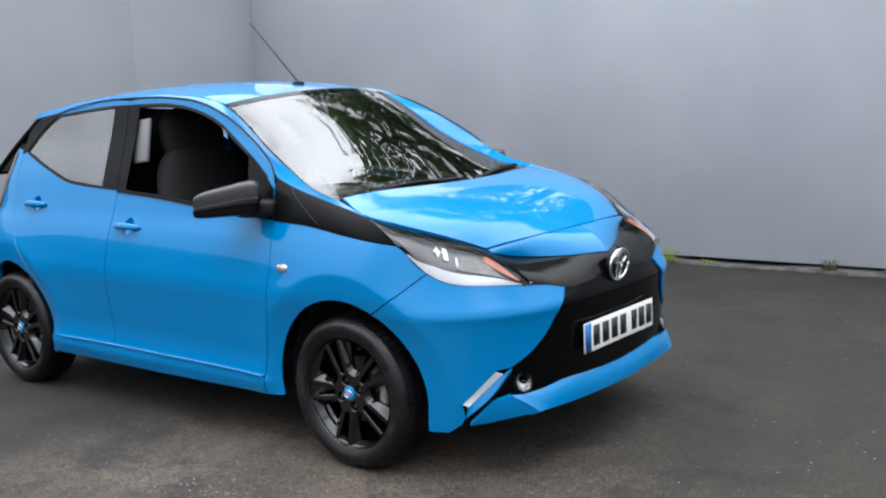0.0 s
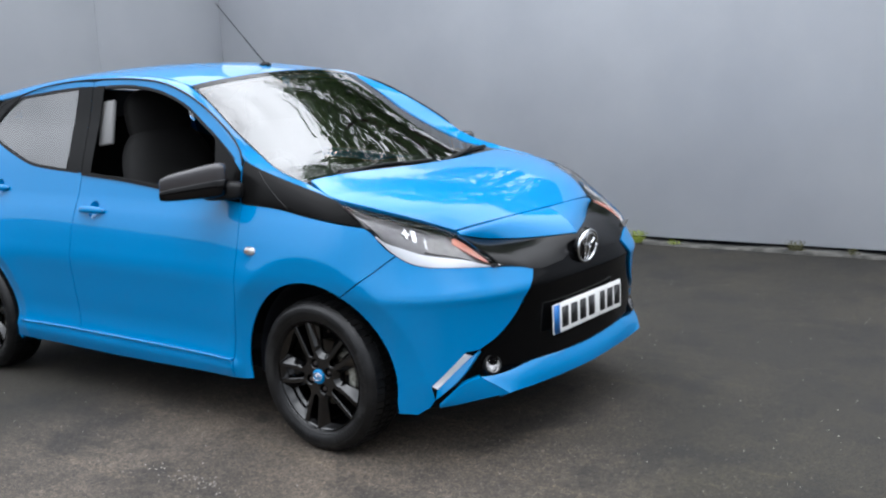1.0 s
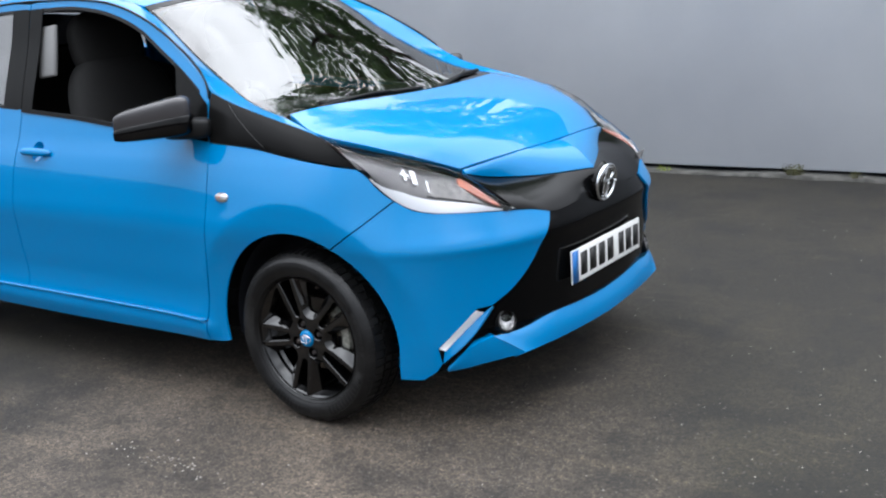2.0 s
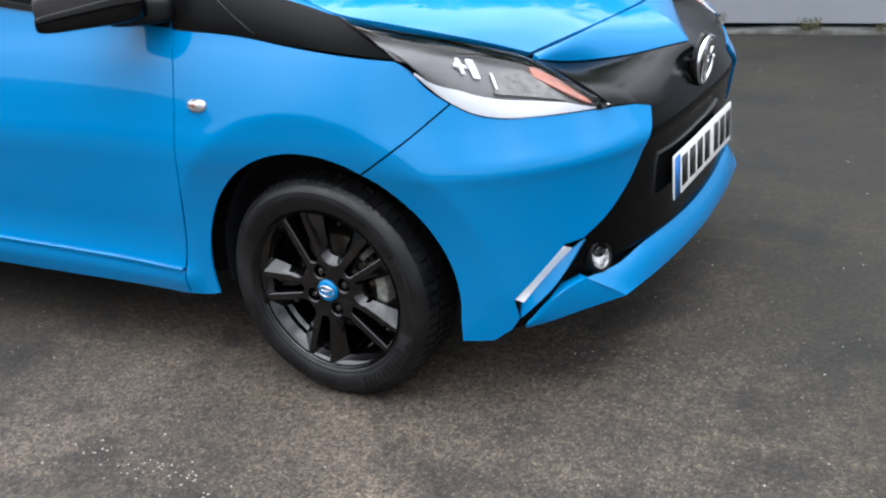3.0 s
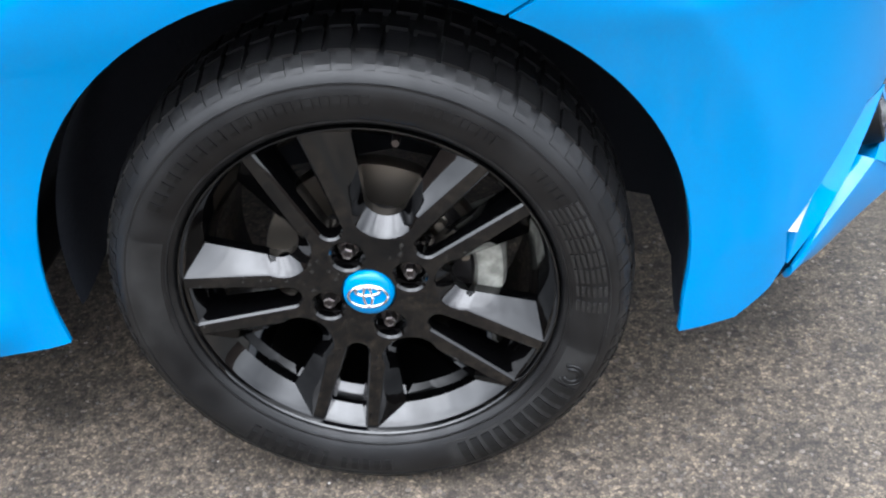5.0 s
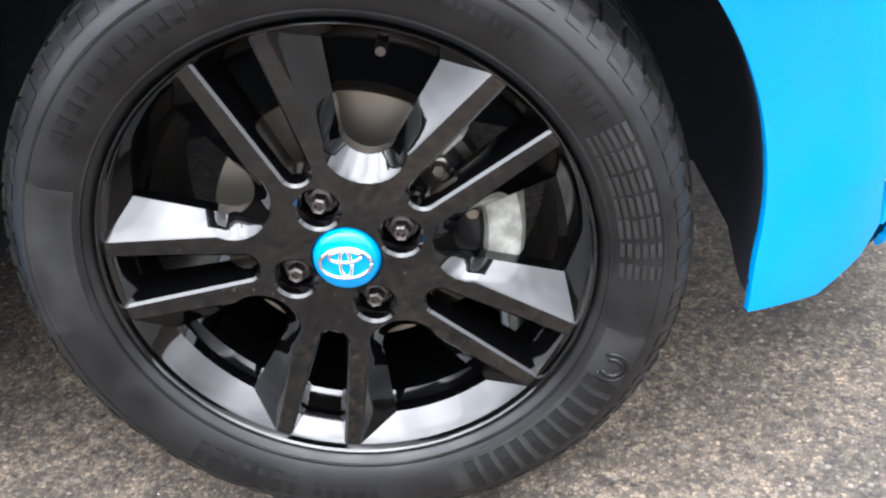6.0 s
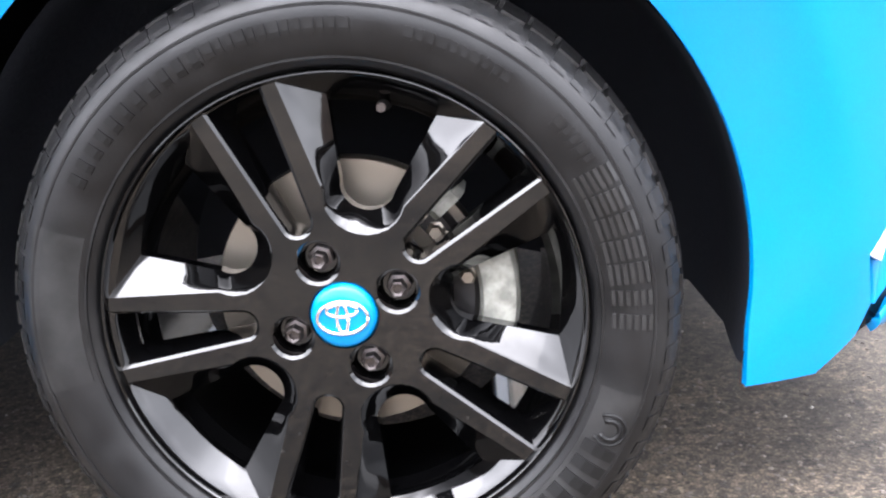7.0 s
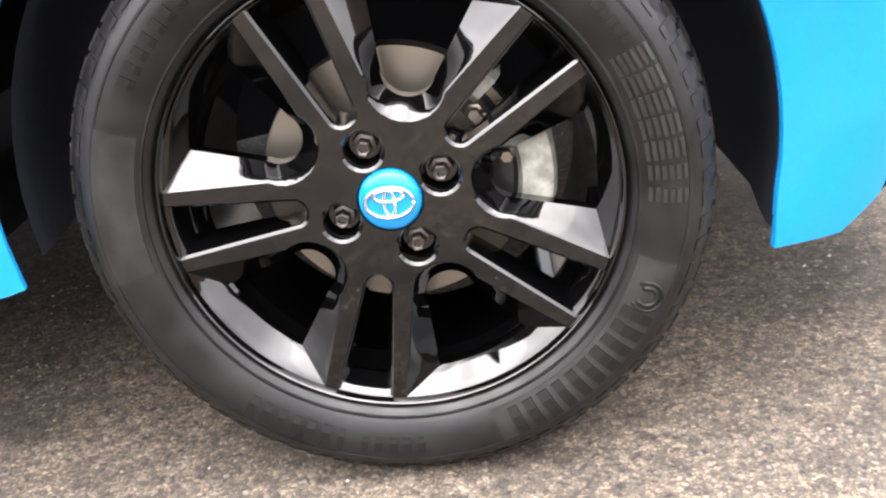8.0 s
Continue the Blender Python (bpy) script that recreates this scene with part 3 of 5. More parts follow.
# ---- the car: x forward from the front axle, y to its left, z up ----
car = tagged(new("car"), "bright blue small hatchback with black wheels and trim, driver's window open", "car")
B_Z = [(0.15, 0.76), (0.18, 0.778), (0.215, 0.792), (0.285, 0.806), (0.305, 0.797), (0.36, 0.789), (0.47, 0.797), (0.56, 0.806), (0.615, 0.8125), (0.65, 0.8125), (0.70, 0.805),
       (0.78, 0.790), (0.84, 0.772), (0.90, 0.749), (0.95, 0.734), (1.05, 0.704), (1.16, 0.664), (1.25, 0.632), (1.35, 0.603), (1.42, 0.583), (1.5, 0.56)]
A_Z = [(0.15, 0.78), (0.20, 0.785), (0.25, 0.788), (0.30, 0.79), (0.34, 0.791), (0.42, 0.793), (0.51, 0.796), (0.57, 0.8035), (0.600, 0.8095), (0.610, 0.8075), (0.65, 0.790), (0.70, 0.769), (0.80, 0.745), (1.5, 0.6)]
NOSE_B = [(0.15, 0.785), (0.20, 0.789), (0.30, 0.792), (0.40, 0.795), (0.47, 0.798)] + B_Z[7:]
CREASE_B = [(0.15, 0.785), (0.20, 0.789), (0.30, 0.792), (0.40, 0.796), (0.50, 0.804), (0.57, 0.811), (0.600, 0.8145), (0.610, 0.813), (0.65, 0.799), (0.70, 0.782), (0.76, 0.765), (0.84, 0.75), (0.95, 0.72), (1.5, 0.56)]
R_Z = [(0.15, 0.36), (0.25, 0.39), (0.45, 0.42), (0.62, 0.41), (0.80, 0.38), (1.0, 0.33), (1.5, 0.1)]
FRONT, REAR, ARCH_R, AXLE_Z, REAR_AXLE = -0.1, -2.3, 0.347, 0.29, -2.34


def table(rows, z):
    zs, vs = zip(*rows)
    zs, vs = np.array(zs), np.array(vs)
    m = np.gradient(vs, zs)
    z = np.clip(z, zs[0], zs[-1])
    k = np.clip(np.searchsorted(zs, z) - 1, 0, len(zs) - 2)
    h = zs[k + 1] - zs[k]
    s = (z - zs[k]) / h
    return (2 * s**3 - 3 * s**2 + 1) * vs[k] + (s**3 - 2 * s**2 + s) * h * m[k] + (-2 * s**3 + 3 * s**2) * vs[k + 1] + (s**3 - s**2) * h * m[k + 1]


def corner_table(power):
    a = np.linspace(0, math.pi / 2, 2001)
    x, y = np.sin(a) ** (2 / power), np.cos(a) ** (2 / power)
    d = np.r_[0, np.cumsum(np.hypot(np.diff(x), np.diff(y)))]
    return d / d[-1], x, y


NOSE, TAIL = corner_table(3.0), corner_table(4.0)
NOSE_LEN, TAIL_LEN = 1.32, 1.08


def flare(x, z):
    """The swelling of the body round the wheel openings."""
    out = 0
    for cx in (0.0, REAR_AXLE):
        d = np.hypot(x - cx, z - AXLE_Z) - 0.445
        over = 0.0045 * np.logaddexp(0, d / 0.0045)
        out = out + (0.0195 * np.exp(-over / 0.13) - 0.19 * np.clip(over - d, 0, 0.145)) * np.where(z < 0.30, np.clip((z - 0.1) / 0.2, 0, 1), 1)
    return out


def hull(s, z):
    """The body's flank: s runs along its outline from the tail's middle over the flank to the nose's middle."""
    s, z = np.asarray(s, float), np.asarray(z, float)
    k = np.clip((s + 0.43) / 0.05, 0, 1)
    b = table(B_Z, z) * (1 - k) + table(NOSE_B, z) * k
    k = np.clip((s - 0.18) / 0.25, 0, 1)
    b = b * (1 - k) + table(CREASE_B, z) * k
    f = np.clip((s - FRONT) / NOSE_LEN, 0, 1)
    r = np.clip((REAR - s) / TAIL_LEN, 0, 1)
    x = np.where(s > FRONT, FRONT + table(A_Z, z) * np.interp(f, NOSE[0], NOSE[1]),
                 np.where(s < REAR, REAR - table(R_Z, z) * np.interp(r, TAIL[0], TAIL[1]), s))
    across = np.where(s > FRONT, np.interp(f, NOSE[0], NOSE[2]), np.where(s < REAR, np.interp(r, TAIL[0], TAIL[2]), 1.0))
    y = -(b + flare(x, z) * across) * across
    return np.stack([x, y, z], 1)


def nose(s, z):
    """The flank carried on over the nose's middle to the other side."""
    s, z = np.asarray(s, float), np.asarray(z, float)
    mid = FRONT + NOSE_LEN
    p = hull(np.where(s > mid, 2 * mid - s, s), z)
    p[:, 1] = np.where(s > mid, -p[:, 1], p[:, 1])
    return p


def over_nose(line):
    """An open line on one side, from the nose's middle outwards or back, closed by its mirror image."""
    p, mid = np.array(line, float), FRONT + NOSE_LEN
    return np.concatenate([p, np.stack([2 * mid - p[::-1, 0], p[::-1, 1]], 1)])


def along(x, y):
    """Where on the outline the direction of a place at the nose lies."""
    want = math.atan2((x - FRONT) / 0.8, abs(y) / 0.8)
    k = np.argmin(np.abs(np.arctan2(NOSE[1], NOSE[2]) - want))
    return FRONT + NOSE_LEN * NOSE[0][k]


def flank(*pts):
    """Places (x, z) on the flank or (x, y, z) round the nose, as (s, z)."""
    return [(p[0], p[1]) if len(p) == 2 else (along(p[0], p[1]) if p[0] > FRONT else p[0], p[2]) for p in pts]


def arch(cx, a0, a1, r=ARCH_R):
    return [(cx + r * math.cos(radians(a)), AXLE_Z + 0.005 + r * math.sin(radians(a))) for a in np.linspace(a0, a1, 15)]


def nose_arch(a0, a1):
    run = np.linspace(FRONT, FRONT + 0.7, 700)
    return [(float(np.interp(x, hull(run, 0 * run + z)[:, 0], run)) if x > 0 else x, z) for x, z in arch(0.0, a0, a1)]


# shared lines of the flank
SEAM_B, SEAM_MID, SEAM_T = (0.160, -0.805, 0.603), (0.280, 0.683), (0.379, 0.751)
LAMP_LOW = [(0.265, 0.846), (0.295, 0.829), (0.321, 0.798), (0.349, 0.772), SEAM_T, (0.427, 0.724), (0.480, 0.711), (0.561, 0.704), (0.657, 0.697), (0.765, 0.687)]
GRILLE_SIDE = [(0.893, 0.660), (0.877, 0.632), (0.842, 0.590), (0.796, 0.520), (0.724, 0.454), (0.645, 0.408)]
FIN_END, TOE = (0.487, 0.243), (0.468, 0.215)
BLADE = [(0.599, 0.405), (0.478, 0.291)]
BELT_FRONT = [(-0.377, 0.909), (-0.184, 0.899), (-0.008, 0.877), LAMP_LOW[0]]
DOOR_FRONT = [(-0.377, 0.909), (-0.362, 0.789), (-0.378, 0.552), (-0.418, 0.34), (-0.425, 0.302)]
DOOR_BACK = [(-1.478, 0.302), (-1.482, 0.45), (-1.468, 0.722), (-1.452, 0.95), (-1.455, 1.15), (-1.475, 1.404)]
ROOF_LINE = [(-2.33, 1.225), (-2.205, 1.318), (-2.04, 1.363), (-1.848, 1.394), (-1.616, 1.410), (-1.393, 1.411), (-1.181, 1.404), (-0.978, 1.380), (-0.776, 1.316),
             (-0.615, 1.234), (-0.490, 1.157), (-0.427, 1.103), (-0.399, 1.050)]
FIN_LINE = smooth_line([GRILLE_SIDE[-1], (0.570, 0.312), FIN_END], 0.04)
SILL_TOP = 0.300

HANDLES = {"front": (-1.325, 0.848), "rear": (-2.12, 0.925)}


def hollow_loop(which, r=0.037):
    a = np.linspace(0, 2 * math.pi, 28, endpoint=False)
    return np.stack([HANDLES[which][0] + 0.008 + r * np.cos(a), HANDLES[which][1] + 0.004 + r * np.sin(a)], 1)


fender = panel("front_fender", hull, [outline(flank(*BELT_FRONT[:3], BELT_FRONT[3]), LAMP_LOW[:5], flank(SEAM_T, SEAM_MID, SEAM_B),
        [flank(SEAM_B)[0], *nose_arch(62, 190)[1:]], [nose_arch(62, 190)[-1], (-0.36, 0.230), (-0.425, 0.228)], [(-0.425, 0.228), (-0.425, 0.302)], DOOR_FRONT[::-1], step=0.008)],
        PAINT, car, both=True, grid=0.011, depth=0.007)
bumper = panel("front_bumper", hull, [outline(flank(SEAM_B, SEAM_MID, SEAM_T), LAMP_LOW[4:], [LAMP_LOW[-1], (0.83, 0.677), GRILLE_SIDE[0]],
        GRILLE_SIDE, [GRILLE_SIDE[-1], BLADE[0]], BLADE, [BLADE[1], FIN_END], [FIN_END, TOE], [TOE, (0.422, 0.187)], [(0.422, 0.187), flank((0.351, -0.750, 0.188))[0]],
        [flank((0.351, -0.750, 0.188))[0], *nose_arch(-8, 62)[:-1], flank(SEAM_B)[0]], step=0.008)], PAINT, car, both=True, grid=0.011, depth=0.008)
front_door = panel("front_door", hull, [outline(DOOR_FRONT, [(-0.425, SILL_TOP + 0.002), (-1.478, SILL_TOP + 0.002)], DOOR_BACK, [DOOR_BACK[-1], *ROOF_LINE[5:]], [ROOF_LINE[-1], (-0.390, 0.98), (-0.377, 0.909)]),
        outline([(-1.44, 1.004), (-1.361, 0.997), (-1.1, 0.980), (-0.898, 0.960), (-0.54, 0.930)], [(-0.54, 0.930), (-0.45, 0.925)], [(-0.45, 0.925), (-0.455, 1.075)], [(-0.455, 1.075), (-0.52, 1.118), (-0.588, 1.160), (-0.68, 1.212), (-0.803, 1.282), (-0.986, 1.345), (-1.171, 1.374), (-1.44, 1.379)], [(-1.44, 1.379), (-1.44, 1.004)]), hollow_loop("front")],
        PAINT, car, both=True, grid=0.03, depth=0.02, gap=0.003)
rear_door = panel("rear_door", hull, [outline(DOOR_BACK[::-1], [(-1.478, 0.302), (-1.95, 0.302)], [(-1.95, 0.302), (-1.985, 0.34), (-2.03, 0.47), (-2.10, 0.58)], [(-2.10, 0.58), (-2.22, 0.72), (-2.33, 0.92), (-2.385, 1.10)], [(-2.385, 1.10), (-2.36, 1.17), (-2.32, 1.225)], [*ROOF_LINE[:5], DOOR_BACK[-1]]),
        outline([(-1.505, 1.379), (-1.606, 1.378), (-2.061, 1.350)], [(-2.061, 1.350), (-2.18, 1.288), (-2.305, 1.178)], [(-2.305, 1.178), (-2.232, 1.150), (-2.02, 1.078), (-1.874, 1.038), (-1.70, 1.020), (-1.485, 1.008)], [(-1.485, 1.008), (-1.505, 1.379)]), hollow_loop("rear")],
        PAINT, car, both=True, grid=0.03, depth=0.02, gap=0.003)
sill = panel("sill", hull, [outline([(-0.425, 0.228), (-1.2, 0.212), (-2.02, 0.215)], [(-2.02, 0.215), (-1.95, 0.302)], [(-1.95, 0.302), (-1.2, 0.302), (-0.425, 0.302)], [(-0.425, 0.302), (-0.425, 0.228)])], PAINT, car, both=True, depth=0.03)
panel("rear_quarter", hull, [outline([(-1.95, 0.302), (-2.02, 0.215)], [(-2.02, 0.215), *[(REAR_AXLE - (x - REAR_AXLE), z) for x, z in arch(REAR_AXLE, 196, -16)]],
        [(-2.674, 0.20), (-2.75, 0.22)], [(-2.75, 0.22), (-2.80, 0.60), (-2.72, 0.95), (-2.62, 1.10), (-2.53, 1.195)], [(-2.53, 1.195), (-2.45, 1.185), (-2.366, 1.163)], [(-2.366, 1.163), (-2.378, 1.13), (-2.385, 1.10)],
        [(-2.385, 1.10), (-2.33, 0.92), (-2.22, 0.72), (-2.10, 0.58)], [(-2.10, 0.58), (-2.03, 0.47), (-1.985, 0.34), (-1.95, 0.302)])], PAINT, car, both=True, depth=0.02)
END = REAR - TAIL_LEN
rear_bumper = panel("rear_bumper", hull, [outline([(END, 0.24), (-2.75, 0.22)], [(-2.75, 0.22), (-2.79, 0.5), (-2.80, 0.60)], [(-2.80, 0.60), (END, 0.62)], [(END, 0.62), (END, 0.24)])], PAINT, car, both=True, depth=0.02)
tailgate = panel("tailgate", hull, [outline([(END, 0.62), (-2.80, 0.60)], [(-2.80, 0.60), (-2.72, 0.95), (-2.62, 1.10)], [(-2.62, 1.10), (END, 1.06)], [(END, 1.06), (END, 0.62)])], GLOSS, car, both=True, depth=0.02)

# black mask of the nose, the lip below it and the strip beside it
GR_C = FRONT + NOSE_LEN
lower = [(GR_C, 0.305)] + flank((0.68, -0.25, 0.315), (0.655, -0.40, 0.328), (0.60, -0.56, 0.338), (0.575, -0.607, 0.336))
upper = flank(GRILLE_SIDE[0]) + [(GR_C - 0.15, 0.662), (GR_C, 0.665)]
edge = np.concatenate([smooth_line(lower), smooth_line([*flank((0.575, -0.607, 0.336)), (0.505, 0.225)])[1:], smooth_line([(0.505, 0.225), TOE])[1:],
                       smooth_line([TOE, FIN_END])[1:], FIN_LINE[::-1][1:], smooth_line(GRILLE_SIDE[::-1])[1:], smooth_line(upper)[1:]])
ring = over_nose(edge)
def mask_shape(s, z):
    """The mask leans back below its top edge."""
    p = nose(s, z)
    p[:, 0] += 0.05 * (z - 0.665) * np.clip((0.62 - np.abs(p[:, 1])) / 0.25, 0, 1)
    return p


grille = panel("grille", mask_shape, [ring[np.linalg.norm(ring - np.roll(ring, 1, axis=0), axis=1) > 0.004]], MASK, car, "black front mask", offset=-0.006, grid=0.02, gap=-0.004)
# black sheet added behind the mask so that the gaps round it read dark
panel("nose_backing", mask_shape, [over_nose(outline([(GR_C, 0.245), (0.62, 0.245)], [(0.62, 0.245), (0.50, 0.30), (0.46, 0.66)], [(0.46, 0.66), (GR_C, 0.66)], step=0.03))], DARK, car, grid=0.05, gap=0.0, depth=0.0, offset=-0.032)


def mirrored(pts):
    return [(x, -y, z) for x, y, z in pts]


# lip below the mask: a sloping front face between two sharp corners, and its sides
LIP_LOW = [(0.656, -0.500, 0.246), (0.664, -0.44, 0.244), (0.675, -0.35, 0.241), (0.688, -0.18, 0.237), (0.694, 0.0, 0.235)]
LIP_TOP = [(0.588, -0.575, 0.313), (0.624, -0.490, 0.311), (0.652, -0.35, 0.323), (0.667, -0.18, 0.316), (0.673, 0.0, 0.311)]
LIP_MID = [(0.626, -0.540, 0.281), (0.652, -0.455, 0.283), (0.671, -0.35, 0.287), (0.686, -0.18, 0.281), (0.691, 0.0, 0.278)]
panel("bumper_lip", loft(*[row + mirrored(row[:-1])[::-1] for row in (LIP_LOW, LIP_MID, LIP_TOP)]), [square()], PAINT, car, gap=0.0, depth=0.05, grid=0.03)
SIDE_LOW = [(0.474, -0.668, 0.210), (0.51, -0.640, 0.216), (0.58, -0.572, 0.230), (0.656, -0.500, 0.245)]
SIDE_TOP = [(0.480, -0.672, 0.229), (0.515, -0.649, 0.264), (0.552, -0.618, 0.295), (0.588, -0.576, 0.313)]
SIDE_MID = [((a + c) / 2 + 0.003 * (1 - i / 3), (b + d) / 2 - 0.004 * (1 - i / 3), (e + g) / 2) for i, ((a, b, e), (c, d, g)) in enumerate(zip(SIDE_LOW, SIDE_TOP))]
panel("lip_side", loft(SIDE_LOW, SIDE_MID, SIDE_TOP), [square()], PAINT, car, gap=0.0, depth=0.03, grid=0.04, both=True)


# the step with the light strip and the blade in front of it
def sunk(pts, d):
    """Places on the flank (s, z), let in by d."""
    q, e = np.array(pts, float), 1e-3
    p = hull(q[:, 0], q[:, 1])
    n = np.cross(hull(q[:, 0] + e, q[:, 1]) - p, hull(q[:, 0], q[:, 1] + e) - p)
    return [tuple(v) for v in p - d * n / np.linalg.norm(n, axis=1)[:, None]]


BLADE_LINE = spline(BLADE, np.linspace(0, 1, 6))
STEP_LINE = BLADE_LINE + np.array((0.026, -0.014)) * np.linspace(1.0, 0.7, 6)[:, None]
STEP_DEPTH = np.array((0.008, 0.014, 0.015, 0.014, 0.010, 0.002))[:, None]
for ob, bump in zip(panel("light_fin", loft(sunk(STEP_LINE, STEP_DEPTH), sunk(FIN_LINE, -0.002)), [square()], PAINT, None, "blue blade beside the light strip", both=True, gap=0.0, depth=0.012, grid=0.06), bumper):
    ob.parent = bump
for ob, bump in zip(panel("light_blade", loft(sunk(BLADE_LINE, 0.001), sunk(STEP_LINE, STEP_DEPTH - 0.001)), [square(0.04, 0.995)], LAMP_WHITE, None, "white daytime light strip beside the fog lamp", both=True, gap=0.0, depth=0.004, grid=0.06), bumper):
    ob.parent = bump

# hood, nose cap and front band
HOOD_EDGE = [(0.435, -0.478, 0.808), (0.33, -0.575, 0.858), (0.2, -0.662, 0.904), (0.083, -0.718, 0.940), (-0.104, -0.645, 0.993)]
HOOD_MID = [(0.500, -0.26, 0.8275), (0.40, -0.30, 0.890), (0.25, -0.34, 0.944), (0.10, -0.36, 0.983), (-0.03, -0.36, 1.006)]
HOOD_C = [(0.522, 0.0, 0.832), (0.42, 0.0, 0.887), (0.27, 0.0, 0.941), (0.12, 0.0, 0.980), (0.0, 0.0, 1.002)]


hood = panel("hood", loft(mirrored(HOOD_EDGE), mirrored(HOOD_MID), HOOD_C, HOOD_MID, HOOD_EDGE), [square()], PAINT, car, grid=0.04, gap=0.004, depth=0.02)
CAP_TOP = [(0.440, -0.474, 0.804), (0.475, -0.38, 0.815), (0.505, -0.24, 0.826), (0.527, 0.0, 0.829)]
CAP_LOW = [(0.452, -0.472, 0.793), (0.478, -0.40, 0.773), (0.545, -0.26, 0.752), (0.655, 0.0, 0.738)]
CAP_MID = [(0.447, -0.474, 0.800), (0.482, -0.39, 0.797), (0.53, -0.25, 0.795), (0.60, 0.0, 0.795)]
for sign in (1, -1):
    rows = [CAP_LOW, CAP_MID, CAP_TOP] if sign > 0 else [mirrored(CAP_TOP), mirrored(CAP_MID), mirrored(CAP_LOW)]
    panel("nose_cap", loft(*rows), [square()], PAINT, car, grid=0.05, gap=0.003, depth=0.012)


def rail_row(pts):
    return [tuple(hull(np.array([x]), np.array([z]))[0]) for x, z in pts]


BAND_LOW = rail_row([(0.760, 0.689), (0.83, 0.679), (0.893, 0.661), (1.05, 0.662), (GR_C, 0.664)])
for sign in (1, -1):
    mid = [(0.56, -0.476, 0.742), (0.585, -0.38, 0.73), (0.625, -0.23, 0.714), (0.682, 0.0, 0.705)]
    top = [(0.450, -0.474, 0.795), *CAP_LOW[1:]]
    rows = [BAND_LOW, mid, top] if sign > 0 else [mirrored(top), mirrored(mid), mirrored(BAND_LOW)]
    panel("front_band", loft(*rows), [square()], MASK, car, grid=0.05, gap=0.0, depth=0.012, offset=-0.003)

# windscreen, roof, pillars
GLASS_EDGE = [(-0.880, -0.523, 1.362), (-0.759, -0.540, 1.289), (-0.601, -0.565, 1.183), (-0.470, -0.590, 1.112), (-0.310, -0.622, 1.033), (-0.105, -0.668, 0.985)]
GLASS_MID = [(-0.80, -0.30, 1.395), (-0.66, -0.31, 1.317), (-0.49, -0.325, 1.212), (-0.35, -0.34, 1.130), (-0.20, -0.35, 1.045), (-0.075, -0.36, 0.985)]
GLASS_C = [(-0.765, 0.0, 1.408), (-0.62, 0.0, 1.330), (-0.44, 0.0, 1.222), (-0.29, 0.0, 1.132), (-0.15, 0.0, 1.047), (-0.03, 0.0, 0.978)]
screen_shape = loft(GLASS_EDGE, GLASS_MID, GLASS_C, mirrored(GLASS_MID), mirrored(GLASS_EDGE))
windscreen = panel("windscreen", screen_shape, [square()], SCREEN, car, "clear curved windscreen reflecting clouds and trees", grid=0.035, gap=0.0, depth=0.0)
screen_band = panel("screen_band", screen_shape, [square(), square(0.035, 0.965, 0.008, 0.992)], GLOSS, car, "black printed edge of the windscreen", grid=0.035, gap=0.0, depth=0.0, offset=0.0015)
ROOF_EDGE = [(-2.41, -0.510, 1.366), (-2.0, -0.515, 1.412), (-1.6, -0.512, 1.428), (-1.2, -0.515, 1.418), (-1.0, -0.519, 1.392), (-0.885, -0.523, 1.364)]
ROOF_MID = [(-2.48, -0.27, 1.390), (-2.05, -0.27, 1.438), (-1.6, -0.27, 1.462), (-1.15, -0.28, 1.447), (-0.93, -0.29, 1.418), (-0.806, -0.30, 1.397)]
ROOF_C = [(-2.51, 0.0, 1.40), (-2.05, 0.0, 1.448), (-1.6, 0.0, 1.471), (-1.12, 0.0, 1.453), (-0.90, 0.0, 1.427), (-0.771, 0.0, 1.410)]
roof = panel("roof", loft(ROOF_EDGE, ROOF_MID, ROOF_C, mirrored(ROOF_MID), mirrored(ROOF_EDGE)), [square()], PAINT, car, grid=0.04, gap=0.0, depth=0.01)
RAIL_OUT = [(-2.395, -0.535, 1.338)] + rail_row([(-2.03, 1.366), (-1.61, 1.411), (-1.2, 1.406), (-0.97, 1.381), (-0.722, 1.290), (-0.562, 1.203), (-0.460, 1.135), (-0.405, 1.090), (-0.355, 1.062)])
RAIL_OUT += [(-0.287, -0.704, 1.036), (-0.15, -0.711, 1.000), (0.0, -0.717, 0.963), (0.084, -0.722, 0.939)]
RAIL_IN = [(-2.41, -0.510, 1.366), (-2.0, -0.515, 1.412), (-1.6, -0.512, 1.428), (-1.2, -0.515, 1.418), (-0.95, -0.521, 1.381), (-0.759, -0.540, 1.289), (-0.601, -0.565, 1.183), (-0.484, -0.585, 1.116), (-0.40, -0.604, 1.076), (-0.310, -0.622, 1.033), (-0.22, -0.643, 1.009), (-0.15, -0.658, 0.995), (-0.08, -0.675, 0.982), (0.075, -0.718, 0.942)]
SWELL = [0.3, 0.8, 1, 1, 0.8, 0.3, 0.1, 0.0, 0.0, 0.0, 0.0, 0.0, 0.0, 0.0]
RAIL_MID = [((a + c) / 2, (b + d) / 2 - 0.010 * w, (e + g) / 2 + 0.008 * w) for (a, b, e), (c, d, g), w in zip(RAIL_IN, RAIL_OUT, SWELL)]


